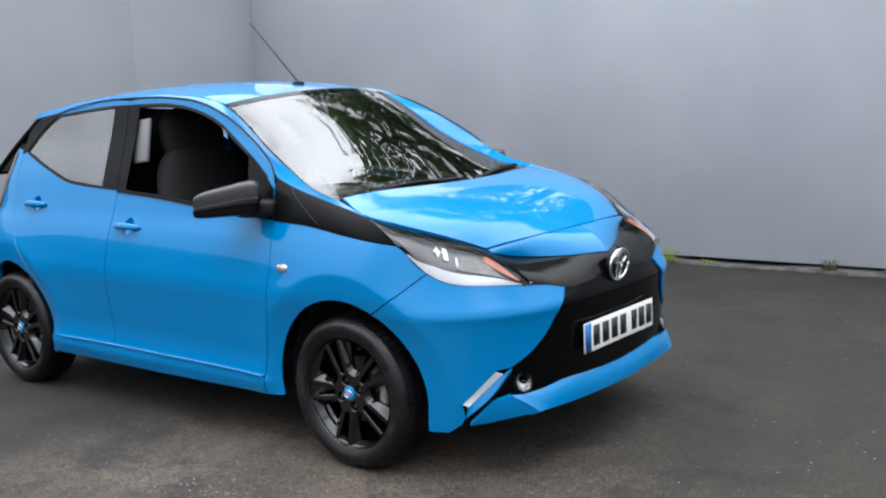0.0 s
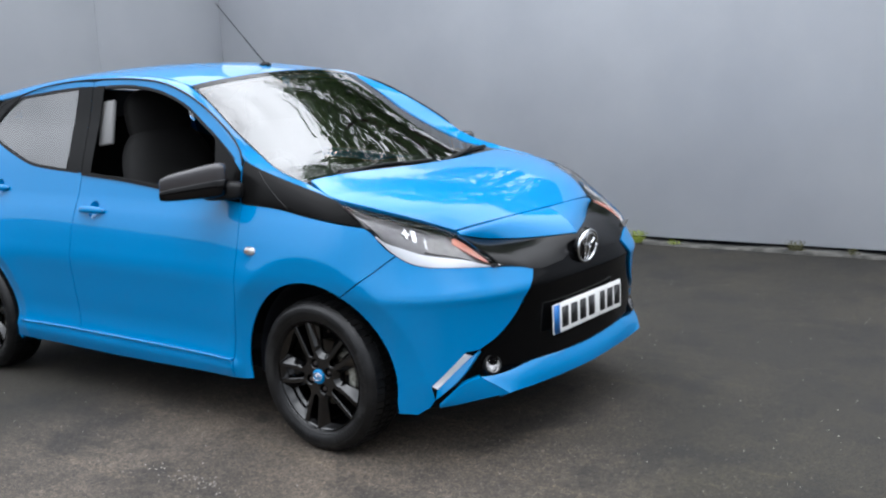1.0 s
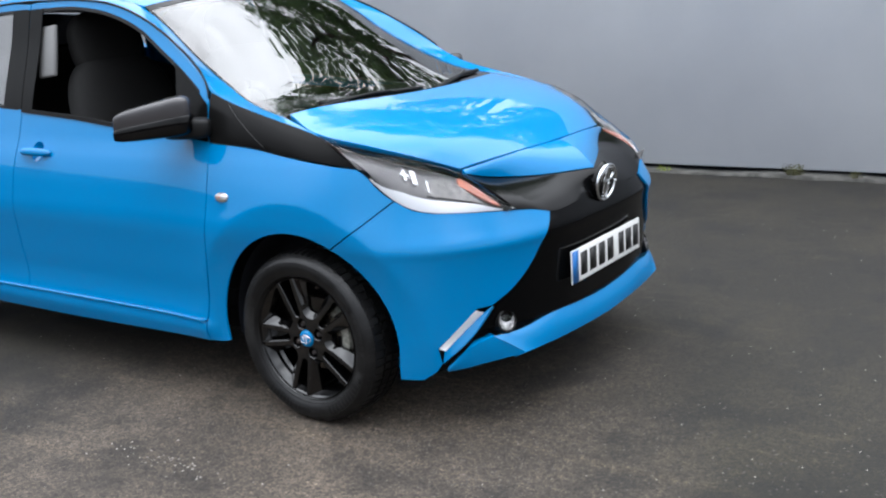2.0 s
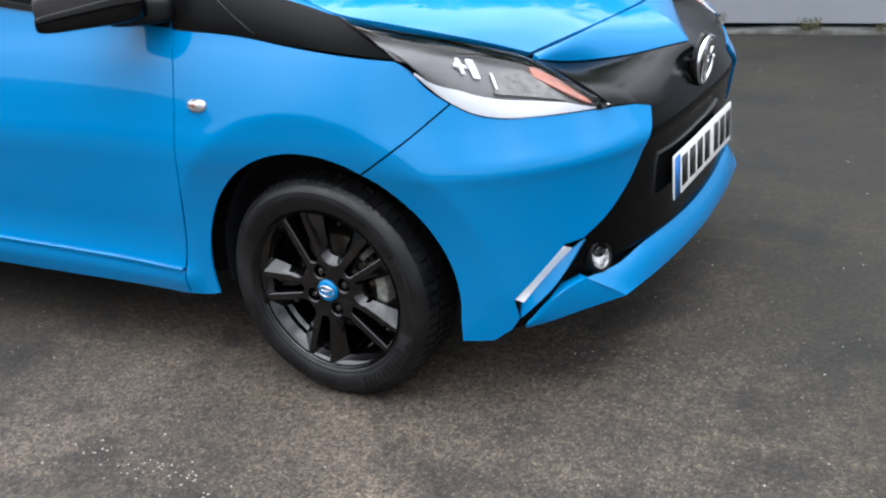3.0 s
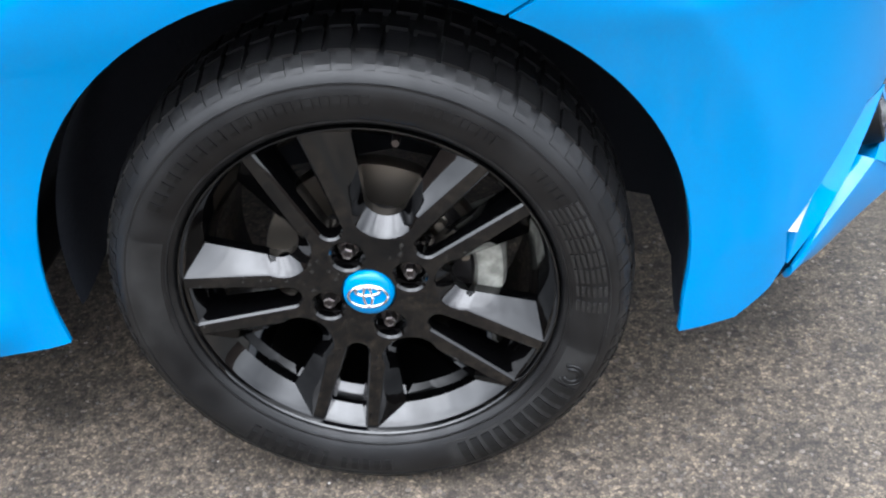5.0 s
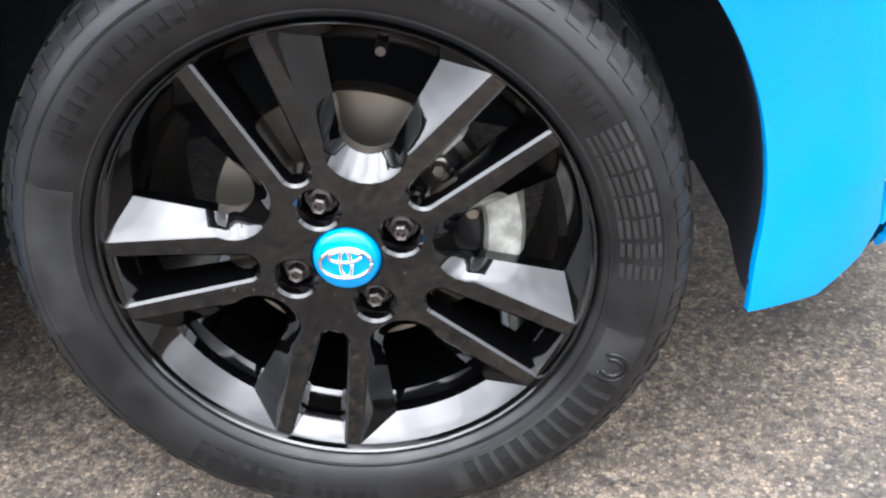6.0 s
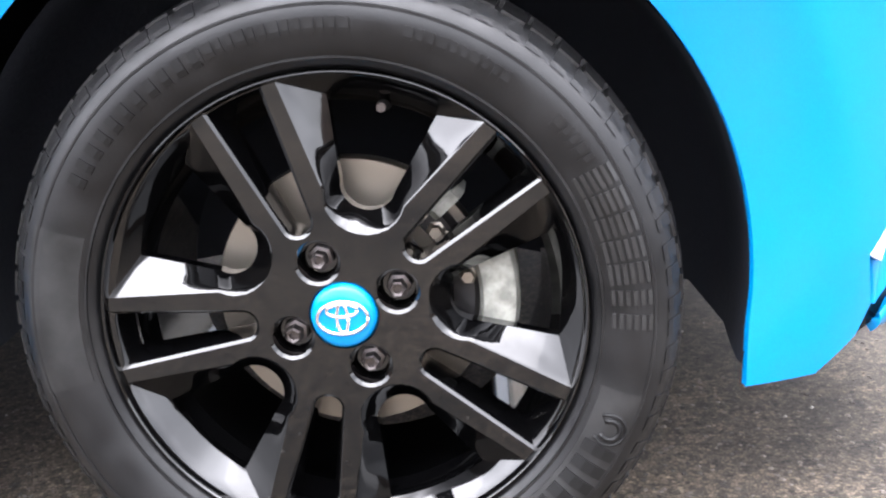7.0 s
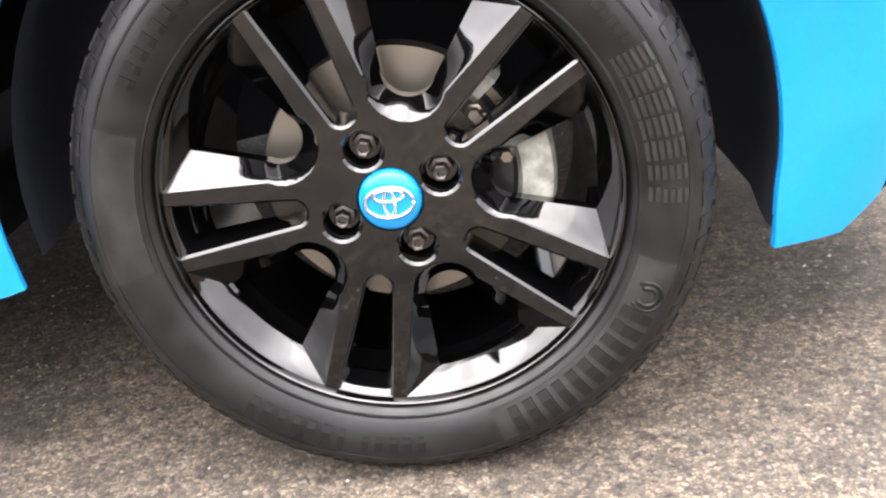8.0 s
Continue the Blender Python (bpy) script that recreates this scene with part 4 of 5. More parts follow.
def rows_shape(*curves):
    """Like loft, but the curves answer to each other point by point."""
    n = len(curves[0])
    mean = np.mean([np.array(c, float) for c in curves], axis=0)
    d = np.r_[0, np.cumsum(np.linalg.norm(np.diff(mean, axis=0), axis=1))]
    d /= d[-1]

    def shape(u, v):
        rows = []
        for c in curves:
            rows.append(np.stack([table(list(zip(d, np.array(c, float)[:, k])), u) for k in range(3)], 1))
        out, at = np.zeros_like(rows[0]), np.linspace(0, 1, len(rows))
        for j in range(len(rows)):
            w = np.ones_like(v)
            for k in range(len(rows)):
                if k != j:
                    w = w * (v - at[k]) / (at[j] - at[k])
            out += rows[j] * w[:, None]
        return out

    return shape


panel("roof_rail", rows_shape(RAIL_OUT, RAIL_MID, RAIL_IN), [square(n=60)], PAINT, car, grid=0.03, gap=0.0, depth=0.012, both=True)
# black corner panel between door and lamp
PANEL_UP = [(-0.392, -0.700, 1.070), (-0.287, -0.705, 1.034), (-0.15, -0.711, 0.998), (0.0, -0.717, 0.961), (0.088, -0.723, 0.938)]
PANEL_LOW = rail_row([(-0.377, 0.911), (-0.20, 0.902), (-0.03, 0.883), (0.12, 0.866), (0.266, 0.848)])
PANEL_MID = [((a + c) / 2, (b + d) / 2 - 0.008, (e + g) / 2 + 0.004) for (a, b, e), (c, d, g) in zip(PANEL_UP, PANEL_LOW)]
corner_shape = rows_shape(PANEL_LOW, PANEL_MID, PANEL_UP)
panel("corner_panel", rows_shape(PANEL_LOW, PANEL_MID, PANEL_UP), [square()], TRIM, car, "dark grey corner trim behind the headlamp", grid=0.04, gap=0.0, depth=0.012, both=True)
# black trim behind the rear side windows
for ob, door in zip(panel("quarter_trim", hull, [outline([(-2.075, 1.346), (-2.18, 1.287), (-2.307, 1.178)], [(-2.307, 1.178), (-2.345, 1.170), (-2.390, 1.168)], [(-2.390, 1.168), (-2.335, 1.250), (-2.225, 1.332)], [(-2.225, 1.332), (-2.15, 1.343), (-2.075, 1.352)], [(-2.075, 1.352), (-2.075, 1.346)])], TRIM, None, "black trim behind the rear side window", both=True, gap=0.0, depth=0.006, offset=0.004, grid=0.03), rear_door):
    ob.parent = door
# closing surfaces at the back
panel("tailgate_glass", loft([(-2.72, -0.62, 1.06), (-2.74, 0, 1.05), (-2.72, 0.62, 1.06)][::-1], [(-2.40, -0.51, 1.335), (-2.49, 0, 1.375), (-2.40, 0.51, 1.335)][::-1]), [square()], TINTED, car, grid=0.05, depth=0.01)
for sign in (1, -1):
    tube("tailgate_frame", [(-2.385, -0.525 * sign, 1.335), (-2.55, -0.575 * sign, 1.20), (-2.70, -0.625 * sign, 1.06)], 0.014, TRIM, car, "black edge of the tailgate glass", n=8)

# ---- lamps ----
LAMP_TOP = [(0.092, -0.724, 0.939), (0.2, -0.668, 0.900), (0.33, -0.580, 0.853), (0.432, -0.485, 0.805), (0.53, -0.482, 0.752), (0.618, -0.476, 0.696)]
EVEN = np.linspace(0, 1, 9)
LAMP_TOP = [tuple(p) for p in spline(LAMP_TOP, EVEN)]
LAMP_BOT = rail_row(spline([LAMP_LOW[0], *LAMP_LOW[2:]], EVEN))
LAMP_MID = [((a + c) / 2 + 0.016 * w, (b + d) / 2 - 0.018 * w, (e + g) / 2 + 0.018 * w) for (a, b, e), (c, d, g), w in zip(LAMP_TOP, LAMP_BOT, (0.5, 0.9, 1, 1, 1, 1, 0.9, 0.5, 0.05))]
lamp_shape = rows_shape(LAMP_BOT, LAMP_MID, LAMP_TOP)


def lamp_field(u0, u1, low, high, n=24):
    """An outline in the lamp's own measures between two height curves."""
    s = np.linspace(0, 1, n)
    return np.concatenate([np.stack([u0 + (u1 - u0) * s, low(s)], 1), np.stack([u0 + (u1 - u0) * s, high(s)], 1)[::-1]])


for flip in (1, -1):
    side = (lambda k: k) if flip > 0 else (lambda k: (lambda u, v: k(-u, v) * np.array((1, -1, 1))))
    hand = (lambda p: p) if flip > 0 else (lambda p: p * np.array((-1, 1)))
    lamp = panel("headlamp", side(lamp_shape), [hand(square())], LENS, car, "clear headlamp with white strip and orange indicator", grid=0.04, gap=-0.002, depth=0.0)
    panel("lamp_housing", side(lamp_shape), [hand(square())], HOUSING, lamp, grid=0.04, gap=-0.004, depth=0.0, offset=-0.024)
    panel("light_strip", side(lamp_shape), [hand(lamp_field(0.10, 0.97, lambda s: 0.004 + 0 * s, lambda s: 0.03 + (0.23 - 0.11 * s) * np.minimum(1, np.minimum(s * 3.5, (1 - s) * 5))))], LAMP_WHITE, lamp, "white daytime running light strip", grid=0.05, gap=0.0, depth=0.008, offset=-0.005)
    panel("indicator", side(lamp_shape), [hand(lamp_field(0.69, 0.92, lambda s: 0.62 - 0.30 * s, lambda s: 0.90 - 0.08 * s))], ORANGE, lamp, "orange indicator reflector", grid=0.06, gap=0.0, depth=0.006, offset=-0.014)
    panel("reflector", side(lamp_shape), [hand(lamp_field(0.50, 0.80, lambda s: 0.30 - 0.05 * s, lambda s: 0.31 + 0.45 * np.sin(3.1 * s ** 0.8) - 0.05 * s))], FROST, lamp, "pale frosted reflector", grid=0.05, gap=0.0, depth=0.006, offset=-0.016)
    panel("lamp_brow", side(lamp_shape), [hand(lamp_field(0.02, 0.70, lambda s: 0.90 - 0.06 * s, lambda s: 0.985 + 0 * s))], GLOSS, lamp, "black upper edge of the lamp", grid=0.05, gap=0.0, depth=0.006, offset=-0.010)
    for u0, u1, v0, v1 in ((0.395, 0.408, 0.52, 0.76), (0.378, 0.425, 0.62, 0.66), (0.437, 0.462, 0.48, 0.78), (0.512, 0.520, 0.36, 0.60)):
        panel("lamp_bar", side(lamp_shape), [hand(square(u0, u1, v0, v1, n=6))], LAMP_WHITE, lamp, "small white bar of the projector", grid=0.05, gap=0.0, depth=0.006, offset=-0.015)


# unseen dark blocks added inside the body so that the gaps read black
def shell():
    for name, at, size in (("dark_block_floor", (-1.17, 0, 0.27), (1.5, 1.36, 0.08)), ("dark_block_nose", (0.09, 0, 0.50), (0.62, 0.9, 0.40)), ("dark_block_dash", (-0.44, 0, 0.62), (0.06, 1.36, 0.50)), ("dark_block_boot", (-2.35, 0, 0.45), (0.6, 0.9, 0.2))):
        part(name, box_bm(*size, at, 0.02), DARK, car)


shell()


# ---- wheels ----
HUB_Y, HUB_Z = -0.781, 0.2868


def ring_loop(centre_deg, half_in, r_in, half_out, r_out, n=10):
    """An opening of the wheel as a closed outline: a rounded V that widens outwards."""
    c, s = math.cos(radians(centre_deg)), math.sin(radians(centre_deg))
    ang = math.asin(half_out / r_out)
    arc = np.linspace(-ang, ang, n)
    outer = np.stack([r_out * np.cos(arc), r_out * np.sin(arc)], 1)
    turn = np.radians(np.linspace(90, 270, 13))
    inner = np.stack([r_in + half_in + half_in * np.cos(turn) * 0.9, half_in * np.sin(turn)], 1)
    t = np.linspace(0, 1, 16)[1:-1, None]
    p = np.concatenate([outer, outer[-1] * (1 - t) + inner[0] * t, inner, inner[-1] * (1 - t) + outer[0] * t])
    return np.stack([p[:, 0] * c - p[:, 1] * s, p[:, 0] * s + p[:, 1] * c], 1)


def round_loop(x, z, r, n=24):
    a = np.linspace(0, 2 * math.pi, n, endpoint=False)
    return np.stack([x + r * np.cos(a), z + r * np.sin(a)], 1)


def face_depth(r):
    """How far the wheel's face stands out of the hub's plane."""
    return -0.003 + 0.003 * np.clip((r - 0.06) / 0.14, 0, 1) ** 1.3


PHASE = 3.6


def rim_mesh(name, parent):
    """The face with its openings; each edge is rounded over before the wall of the opening falls away."""
    loops, walls = [round_loop(0, 0, 0.2030, 120)], []
    for k in range(5):
        a = PHASE + 72 * k
        walls.append((ring_loop(a, 0.0325, 0.0705, 0.0828, 0.2008), ring_loop(a, 0.0235, 0.087, 0.046, 0.184), 0.018, 0.024, 0.0018))
        a += 36
        walls.append((ring_loop(a, 0.0118, 0.075, 0.0243, 0.1998), ring_loop(a, 0.0090, 0.0785, 0.0165, 0.188), 0.020, 0.024, 0.0025))
    for k in range(4):
        a = radians(21.5 + 90 * k)
        x, z = 0.05 * math.cos(a), 0.05 * math.sin(a)
        walls.append((round_loop(x, z, 0.0172, 32), round_loop(x, z, 0.0150, 32), 0.016, 0.016, 0.0026))
    walls.append((round_loop(0, 0, 0.0295, 40), round_loop(0, 0, 0.0285, 40), 0.012, 0.012, 0.0006))
    loops += [inset(w[0], -w[4]) for w in walls]
    v2, tri = fill(loops, 0.010)
    verts = [(x, -d, z) for (x, z), d in zip(v2, face_depth(np.hypot(v2[:, 0], v2[:, 1])))]
    faces = [tuple(t) for t in tri]
    for front, back, deep_in, deep_out, r in walls:
        base, n = len(verts), len(front)
        rb = np.hypot(back[:, 0], back[:, 1])
        deep = deep_in + (deep_out - deep_in) * np.clip((rb - 0.088) / 0.095, 0, 1)
        fd = face_depth(np.hypot(front[:, 0], front[:, 1]))
        # a crisp chamfer round the opening
        rows = [(inset(front, -r * w), fd - r * d) for w, d in ((1.0, 0.0), (0.5, 0.43), (0.0, 0.90))]
        low = fd - r * 0.90
        for t in (0.33, 0.66, 1.0):
            rows.append((front * (1 - t) + back * t, low * (1 - t) + (fd - deep) * t))
        rows.append((back, fd - deep - 0.014))
        for q, d in rows:
            verts += [(x, -v, z) for (x, z), v in zip(q, d)]
        for k in range(len(rows) - 1):
            faces += [(base + k * n + i, base + k * n + (i + 1) % n, base + (k + 1) * n + (i + 1) % n, base + (k + 1) * n + i) for i in range(n)]
    ob = raw_part(name, verts, faces, RIM, parent, "gloss black alloy wheel with five paired spokes")
    ob.data.set_sharp_from_angle(angle=radians(28))
    return ob


def emblem_rings(parent, mat, size, depth, name="emblem_ring", tall=1.0, thick=0.075):
    """Three plain interlaced ovals."""
    for cx, cz, a, b in ((0, 0, 1.0, 0.66 * tall), (0, 0.30 * tall, 0.62, 0.26 * tall), (0, -0.02, 0.22, 0.60 * tall)):
        pts = [(size * (cx + a * math.cos(t)), -depth, size * (cz + b * math.sin(t))) for t in np.linspace(0, 2 * math.pi, 33)]
        tube(name, pts, size * thick, mat, parent, n=8, step=size * 0.12)


def tread_part(parent, y_in, y_out):
    """Blocks round the tyre, parted by grooves, in one mesh."""
    verts, faces = [], []
    count = 66
    for k in range(count):
        a0, a1 = 2 * math.pi * k / count, 2 * math.pi * (k + 0.78) / count
        for w0, w1, skew in ((y_out, y_out + 0.036, 0.0), (y_out + 0.043, y_out + 0.075, 0.4), (y_out + 0.082, y_out + 0.114, -0.4), (y_out + 0.121, y_in, 0.0)):
            b = len(verts)
            for a in (a0 + skew * 0.03, a1 + skew * 0.03):
                for w in (w0, w1):
                    shoulder = 0.006 if abs(w - y_out) < 1e-6 or abs(w - y_in) < 1e-6 else 0.0
                    for r in (0.281, 0.2895 - shoulder):
                        verts.append((r * math.cos(a), w, r * math.sin(a)))
            faces += [(b + 1, b + 3, b + 7, b + 5), (b, b + 1, b + 5, b + 4), (b + 2, b + 6, b + 7, b + 3), (b, b + 2, b + 3, b + 1), (b + 4, b + 5, b + 7, b + 6)]
    ob = raw_part("tread", verts, faces, RUBBER, parent, "worn tread blocks")
    ob.data.shade_flat()
    return tagged(ob, kind="stuff")


def sidewall(r):
    """Depth of the tyre's outer side at a radius, from the hub's plane."""
    return float(np.interp(r, [0.2060, 0.2070, 0.211, 0.222, 0.238, 0.252, 0.265, 0.274, 0.281], [-0.004, 0.001, 0.0075, 0.0160, 0.0215, 0.0220, 0.0165, 0.0075, -0.0035]))


def arc_bar(verts, faces, a, w, r0, r1, proud, tilt=0.0):
    """A raised bar that follows the tyre's side."""
    b, steps = len(verts), 4
    for r in np.linspace(r0, r1, steps):
        for deep, da in ((-0.001, -w / 2), (proud, -w / 2), (proud, w / 2), (-0.001, w / 2)):
            t = a + da / r + tilt * (r - r0) / r
            verts.append((r * math.cos(t), -(sidewall(r) + deep), r * math.sin(t)))
    for k in range(steps - 1):
        faces += [tuple(b + 4 * k + i for i in (q, q + 1, q + 5, q + 4)) for q in range(3)]
    faces += [(b, b + 3, b + 2, b + 1), tuple(b + 4 * steps - 4 + i for i in range(4))]


def bars_part(name, rows, parent, mat, label):
    verts, faces = [], []
    for row in rows:
        arc_bar(verts, faces, *row)
    bm = bmesh.new()
    vs = [bm.verts.new(v) for v in verts]
    for f in faces:
        bm.faces.new([vs[i] for i in f])
    bmesh.ops.recalc_face_normals(bm, faces=bm.faces)
    return tagged(part(name, bm, mat, parent, label, smooth=False), kind="stuff")


def make_wheel(name, label):
    wheel = new(name)
    tagged(wheel, label)
    side = [(r, sidewall(r)) for r in (0.2070, 0.2090, 0.211, 0.217, 0.222, 0.23, 0.238, 0.245, 0.252, 0.259, 0.265, 0.270, 0.274, 0.278, 0.281)]
    profile = [(0.2050, -0.03), *side, (0.283, -0.03), (0.283, -0.13), (0.275, -0.155), (0.24, -0.165), (0.20, -0.15)]
    tyre = lathe_part("tyre", profile, 128, RUBBER, wheel, "worn black rubber tyre with raised lettering")
    tread_part(tyre, 0.145, 0.003)
    # raised rings, letter-sized bars and ribbed fields on the side of the tyre
    for r in (0.2165, 0.2575):
        lathe_part("sidewall_ring", [(r - 0.0016, sidewall(r) - 0.001), (r - 0.001, sidewall(r) + 0.0012), (r + 0.001, sidewall(r) + 0.0012), (r + 0.0016, sidewall(r) - 0.001)], 128, RUBBER, tyre)
    for a0, a1, r0, r1 in ((-72, -17, 0.2215, 0.2600), (158, 191, 0.2200, 0.2620)):
        rows = [(r, sidewall(r) + d) for r, d in ((r0, -0.001), (r0 + 0.0008, 0.0007), *[(r0 + (r1 - r0) * k / 6, 0.0007) for k in range(1, 6)], (r1 - 0.0008, 0.0007), (r1, -0.001))]
        v, f = lathe(rows, 40, radians(a0), radians(a1))
        raw_part("smooth_field", v, f, FIELD, tyre, "smooth raised field of the tyre's side").data.set_sharp_from_angle(angle=radians(35))
    letters, stroke = [], random.Random(3)
    for k in range(10):
        a, w = radians(-30.5 - 4.05 * k), 0.0118 * stroke.uniform(0.8, 1.0)
        letters.append((a, w, 0.2265, 0.2550, 0.0022, 0.0))
    for mid, n, step, r0, r1, size in ((128, 11, 3.4, 0.233, 0.247, 0.0085), (-121, 7, 3.6, 0.230, 0.252, 0.009), (-98, 5, 3.2, 0.234, 0.249, 0.008)):
        for k in range(n):
            letters.append((radians(mid + step * (n / 2 - k)), size * stroke.uniform(0.7, 1.0), r0, r1, 0.0014, 0.0))
    bars_part("tyre_lettering", letters, tyre, LETTER, "raised bars of tyre lettering")
    # round mark at the head of the lettering
    c = radians(-25.5)
    for size, thick in ((0.0135, 0.0016), (0.0085, 0.0022)):
        ring_at = [(0.2410 * math.cos(c) + size * math.cos(t), 0.2410 * math.sin(c) + size * math.sin(t)) for t in np.linspace(c - 2.4, c + 2.4, 22)]
        tube("round_mark", [(x, -sidewall(math.hypot(x, z)) - 0.0008, z) for x, z in ring_at], thick, LETTER, tyre, n=6, step=0.003)
    ribs = []
    for first, n in ((27, 7),):
        for k in range(n):
            for j in range(6):
                ribs.append((radians(first - 4.9 * k), 0.0170 if k < n - 2 else 0.0125, 0.2230 + 0.0058 * j, 0.2262 + 0.0058 * j, 0.0013, 0.0))
    lugs = [(2 * math.pi * (k + 0.1 * (k % 2)) / 78, 0.0145 if k % 3 else 0.011, 0.2695, 0.2815, 0.0013, 0.12) for k in range(78)]
    bars_part("tread_shoulder", lugs, tyre, RUBBER, "notched shoulder of the tread")
    bars_part("sidewall_pattern", ribs, tyre, RIB, "ribbed fields on the tyre's side")
    small = []
    for first, n in ((116, 16), (72, 10), (40, 5)):
        for k in range(n):
            small.append((radians(first - 2.15 * k), 0.0048 if k % 3 else 0.0075, 0.2355, 0.2475, 0.0012, 0.0))
    bars_part("tyre_marking", small, tyre, RUBBER, "small raised bars of tyre markings")
    rim = rim_mesh("rim", wheel)
    lathe_part("rim_lip", [(0.2012, -0.004), (0.2016, 0.0), (0.2023, 0.0035), (0.2032, 0.0060), (0.2043, 0.0072), (0.2053, 0.0070), (0.2061, 0.0056), (0.2066, 0.0032), (0.2069, 0.0), (0.2065, -0.02)], 120, RIM, rim)
    lathe_part("rim_barrel", [(0.204, -0.02), (0.199, -0.012), (0.188, -0.030), (0.184, -0.038), (0.177, -0.047), (0.172, -0.16), (0.19, -0.165)], 96, RIM, rim)
    lathe_part("valve", [(0.0, 0.0), (0.004, 0.0), (0.0045, -0.004), (0.0045, -0.02), (0.006, -0.03)], 12, BOLT, rim, at=Matrix.Translation((0.176 * math.cos(radians(PHASE + 72)), 0.022, 0.176 * math.sin(radians(PHASE + 72)))))
    for k in range(4):
        a = radians(21.5 + 90 * k)
        at = Matrix.Translation((0.05 * math.cos(a), -0.0085, 0.05 * math.sin(a)))
        lathe_part("bolt_seat", [(0.0162, -0.024), (0.0150, -0.026), (0.0140, -0.034), (0.0, -0.035)], 24, RIM, rim, at=at)
        bolt = lathe_part("wheel_bolt", [(0.0, -0.020), (0.0032, -0.020), (0.0038, -0.0165), (0.0060, -0.0155), (0.0076, -0.0172), (0.0080, -0.027), (0.0112, -0.028), (0.0112, -0.034)], 6, BOLT, rim, "dark hexagonal wheel bolt", at=at @ Matrix.Rotation(0.3 * k, 4, "Y"))
    cap = lathe_part("hub_cap", [(0.0, 0.0055), (0.015, 0.0050), (0.024, 0.0035), (0.027, 0.001), (0.0283, -0.003), (0.0285, -0.014)], 40, PAINT, wheel, "blue hub cap with a chrome oval emblem")
    emblem_rings(cap, CHROME, 0.0215, 0.0052)
    return wheel


def make_brake(name):
    """Disc and caliper behind a wheel, in the wheel's own frame."""
    disc = lathe_part(name, [(0.072, -0.0665), (0.123, -0.066), (0.124, -0.068), (0.124, -0.086), (0.123, -0.088), (0.05, -0.088)], 72, STEEL, car, "bare steel brake disc")
    lathe_part("disc_hat", [(0.0, -0.05), (0.062, -0.05), (0.066, -0.054), (0.068, -0.064), (0.074, -0.066), (0.074, -0.07)], 48, BRACKET, disc, "dark hub of the brake disc")
    def sector(part_name, a0, a1, rows, mat, label):
        """A piece that follows the disc's rim, closed at both ends."""
        v, f = lathe([*rows, rows[0]], 14, radians(a0), radians(a1))
        m = len(rows) + 1
        f += [tuple(range(m - 1)), tuple(range(13 * m + m - 2, 13 * m - 1, -1))]
        bm = bmesh.new()
        vs = [bm.verts.new(p) for p in v]
        for q in f:
            bm.faces.new([vs[k] for k in q])
        bmesh.ops.remove_doubles(bm, verts=bm.verts, dist=1e-6)
        bmesh.ops.recalc_face_normals(bm, faces=bm.faces)
        ob = part(part_name, bm, mat, disc, label)
        ob.data.set_sharp_from_angle(angle=radians(40))
        return ob

    sector("caliper", -11, 21, [(0.114, -0.048), (0.118, -0.041), (0.134, -0.038), (0.146, -0.043), (0.150, -0.054), (0.150, -0.110), (0.114, -0.110)], DUSTY, "pale dusty brake caliper")
    sector("caliper_end", 40, 52, [(0.104, -0.050), (0.110, -0.044), (0.132, -0.046), (0.138, -0.056), (0.138, -0.105), (0.104, -0.105)], DUSTY, "pale end of the caliper")
    sector("caliper_bracket", -16, 47, [(0.088, -0.060), (0.091, -0.053), (0.110, -0.050), (0.115, -0.056), (0.115, -0.064), (0.088, -0.064)], BRACKET, "black caliper bracket")
    for a, r in ((9, 0.106), (36, 0.098)):
        spot = Matrix.Translation((r * math.cos(radians(a)), 0.0, r * math.sin(radians(a))))
        lathe_part("caliper_bolt", [(0.0, -0.040), (0.0055, -0.040), (0.0065, -0.042), (0.0065, -0.049), (0.0088, -0.050), (0.0088, -0.056)], 6, STEEL, disc, "steel caliper bolt", at=spot)
    return disc


front_wheel = make_wheel("wheel", "black alloy wheel with worn tyre and blue hub cap")
front_wheel.parent = car
front_wheel.matrix_basis = Matrix.Translation((0, HUB_Y, HUB_Z))
brake = make_brake("brake_disc")
brake.matrix_basis = Matrix.Translation((0, HUB_Y, HUB_Z))
for x, sign in ((REAR_AXLE, 1), (0.0, -1), (REAR_AXLE, -1)):
    turn = Matrix.Rotation(math.pi if sign < 0 else 0, 4, "Z") @ Matrix.Rotation(radians(17 if x else 0), 4, "Y")
    w = copy_thing(front_wheel, Matrix.Translation((x, HUB_Y * sign, HUB_Z)) @ turn)
    copy_thing(brake, Matrix.Translation((x, HUB_Y * sign, HUB_Z)) @ turn)

# wheel housings
for cx in (0.0, REAR_AXLE):
    for sign in (1, -1):
        v, f = lathe([(0.351, 0.0), (0.349, -0.012), (0.352, -0.05), (0.36, -0.12), (0.35, -0.26), (0.0, -0.262)], 44, radians(-14 if sign > 0 else -8), radians(188 if sign > 0 else 194))
        liner = raw_part("arch_liner", v, f, LINER, car, "black plastic wheel arch liner")
        liner.matrix_basis = Matrix.Translation((cx, -0.735 * sign, AXLE_Z + 0.005)) @ Matrix.Rotation(math.pi if sign < 0 else 0, 4, "Z")


# ---- small parts of the car ----
def on_hull(s, z, out=0.0):
    e = 1e-3
    p = hull(np.array([s]), np.array([z]))[0]
    n = np.cross(hull(np.array([s + e]), np.array([z]))[0] - p, hull(np.array([s]), np.array([z + e]))[0] - p)
    n /= np.linalg.norm(n)
    return Vector(p + n * out), Vector(n)


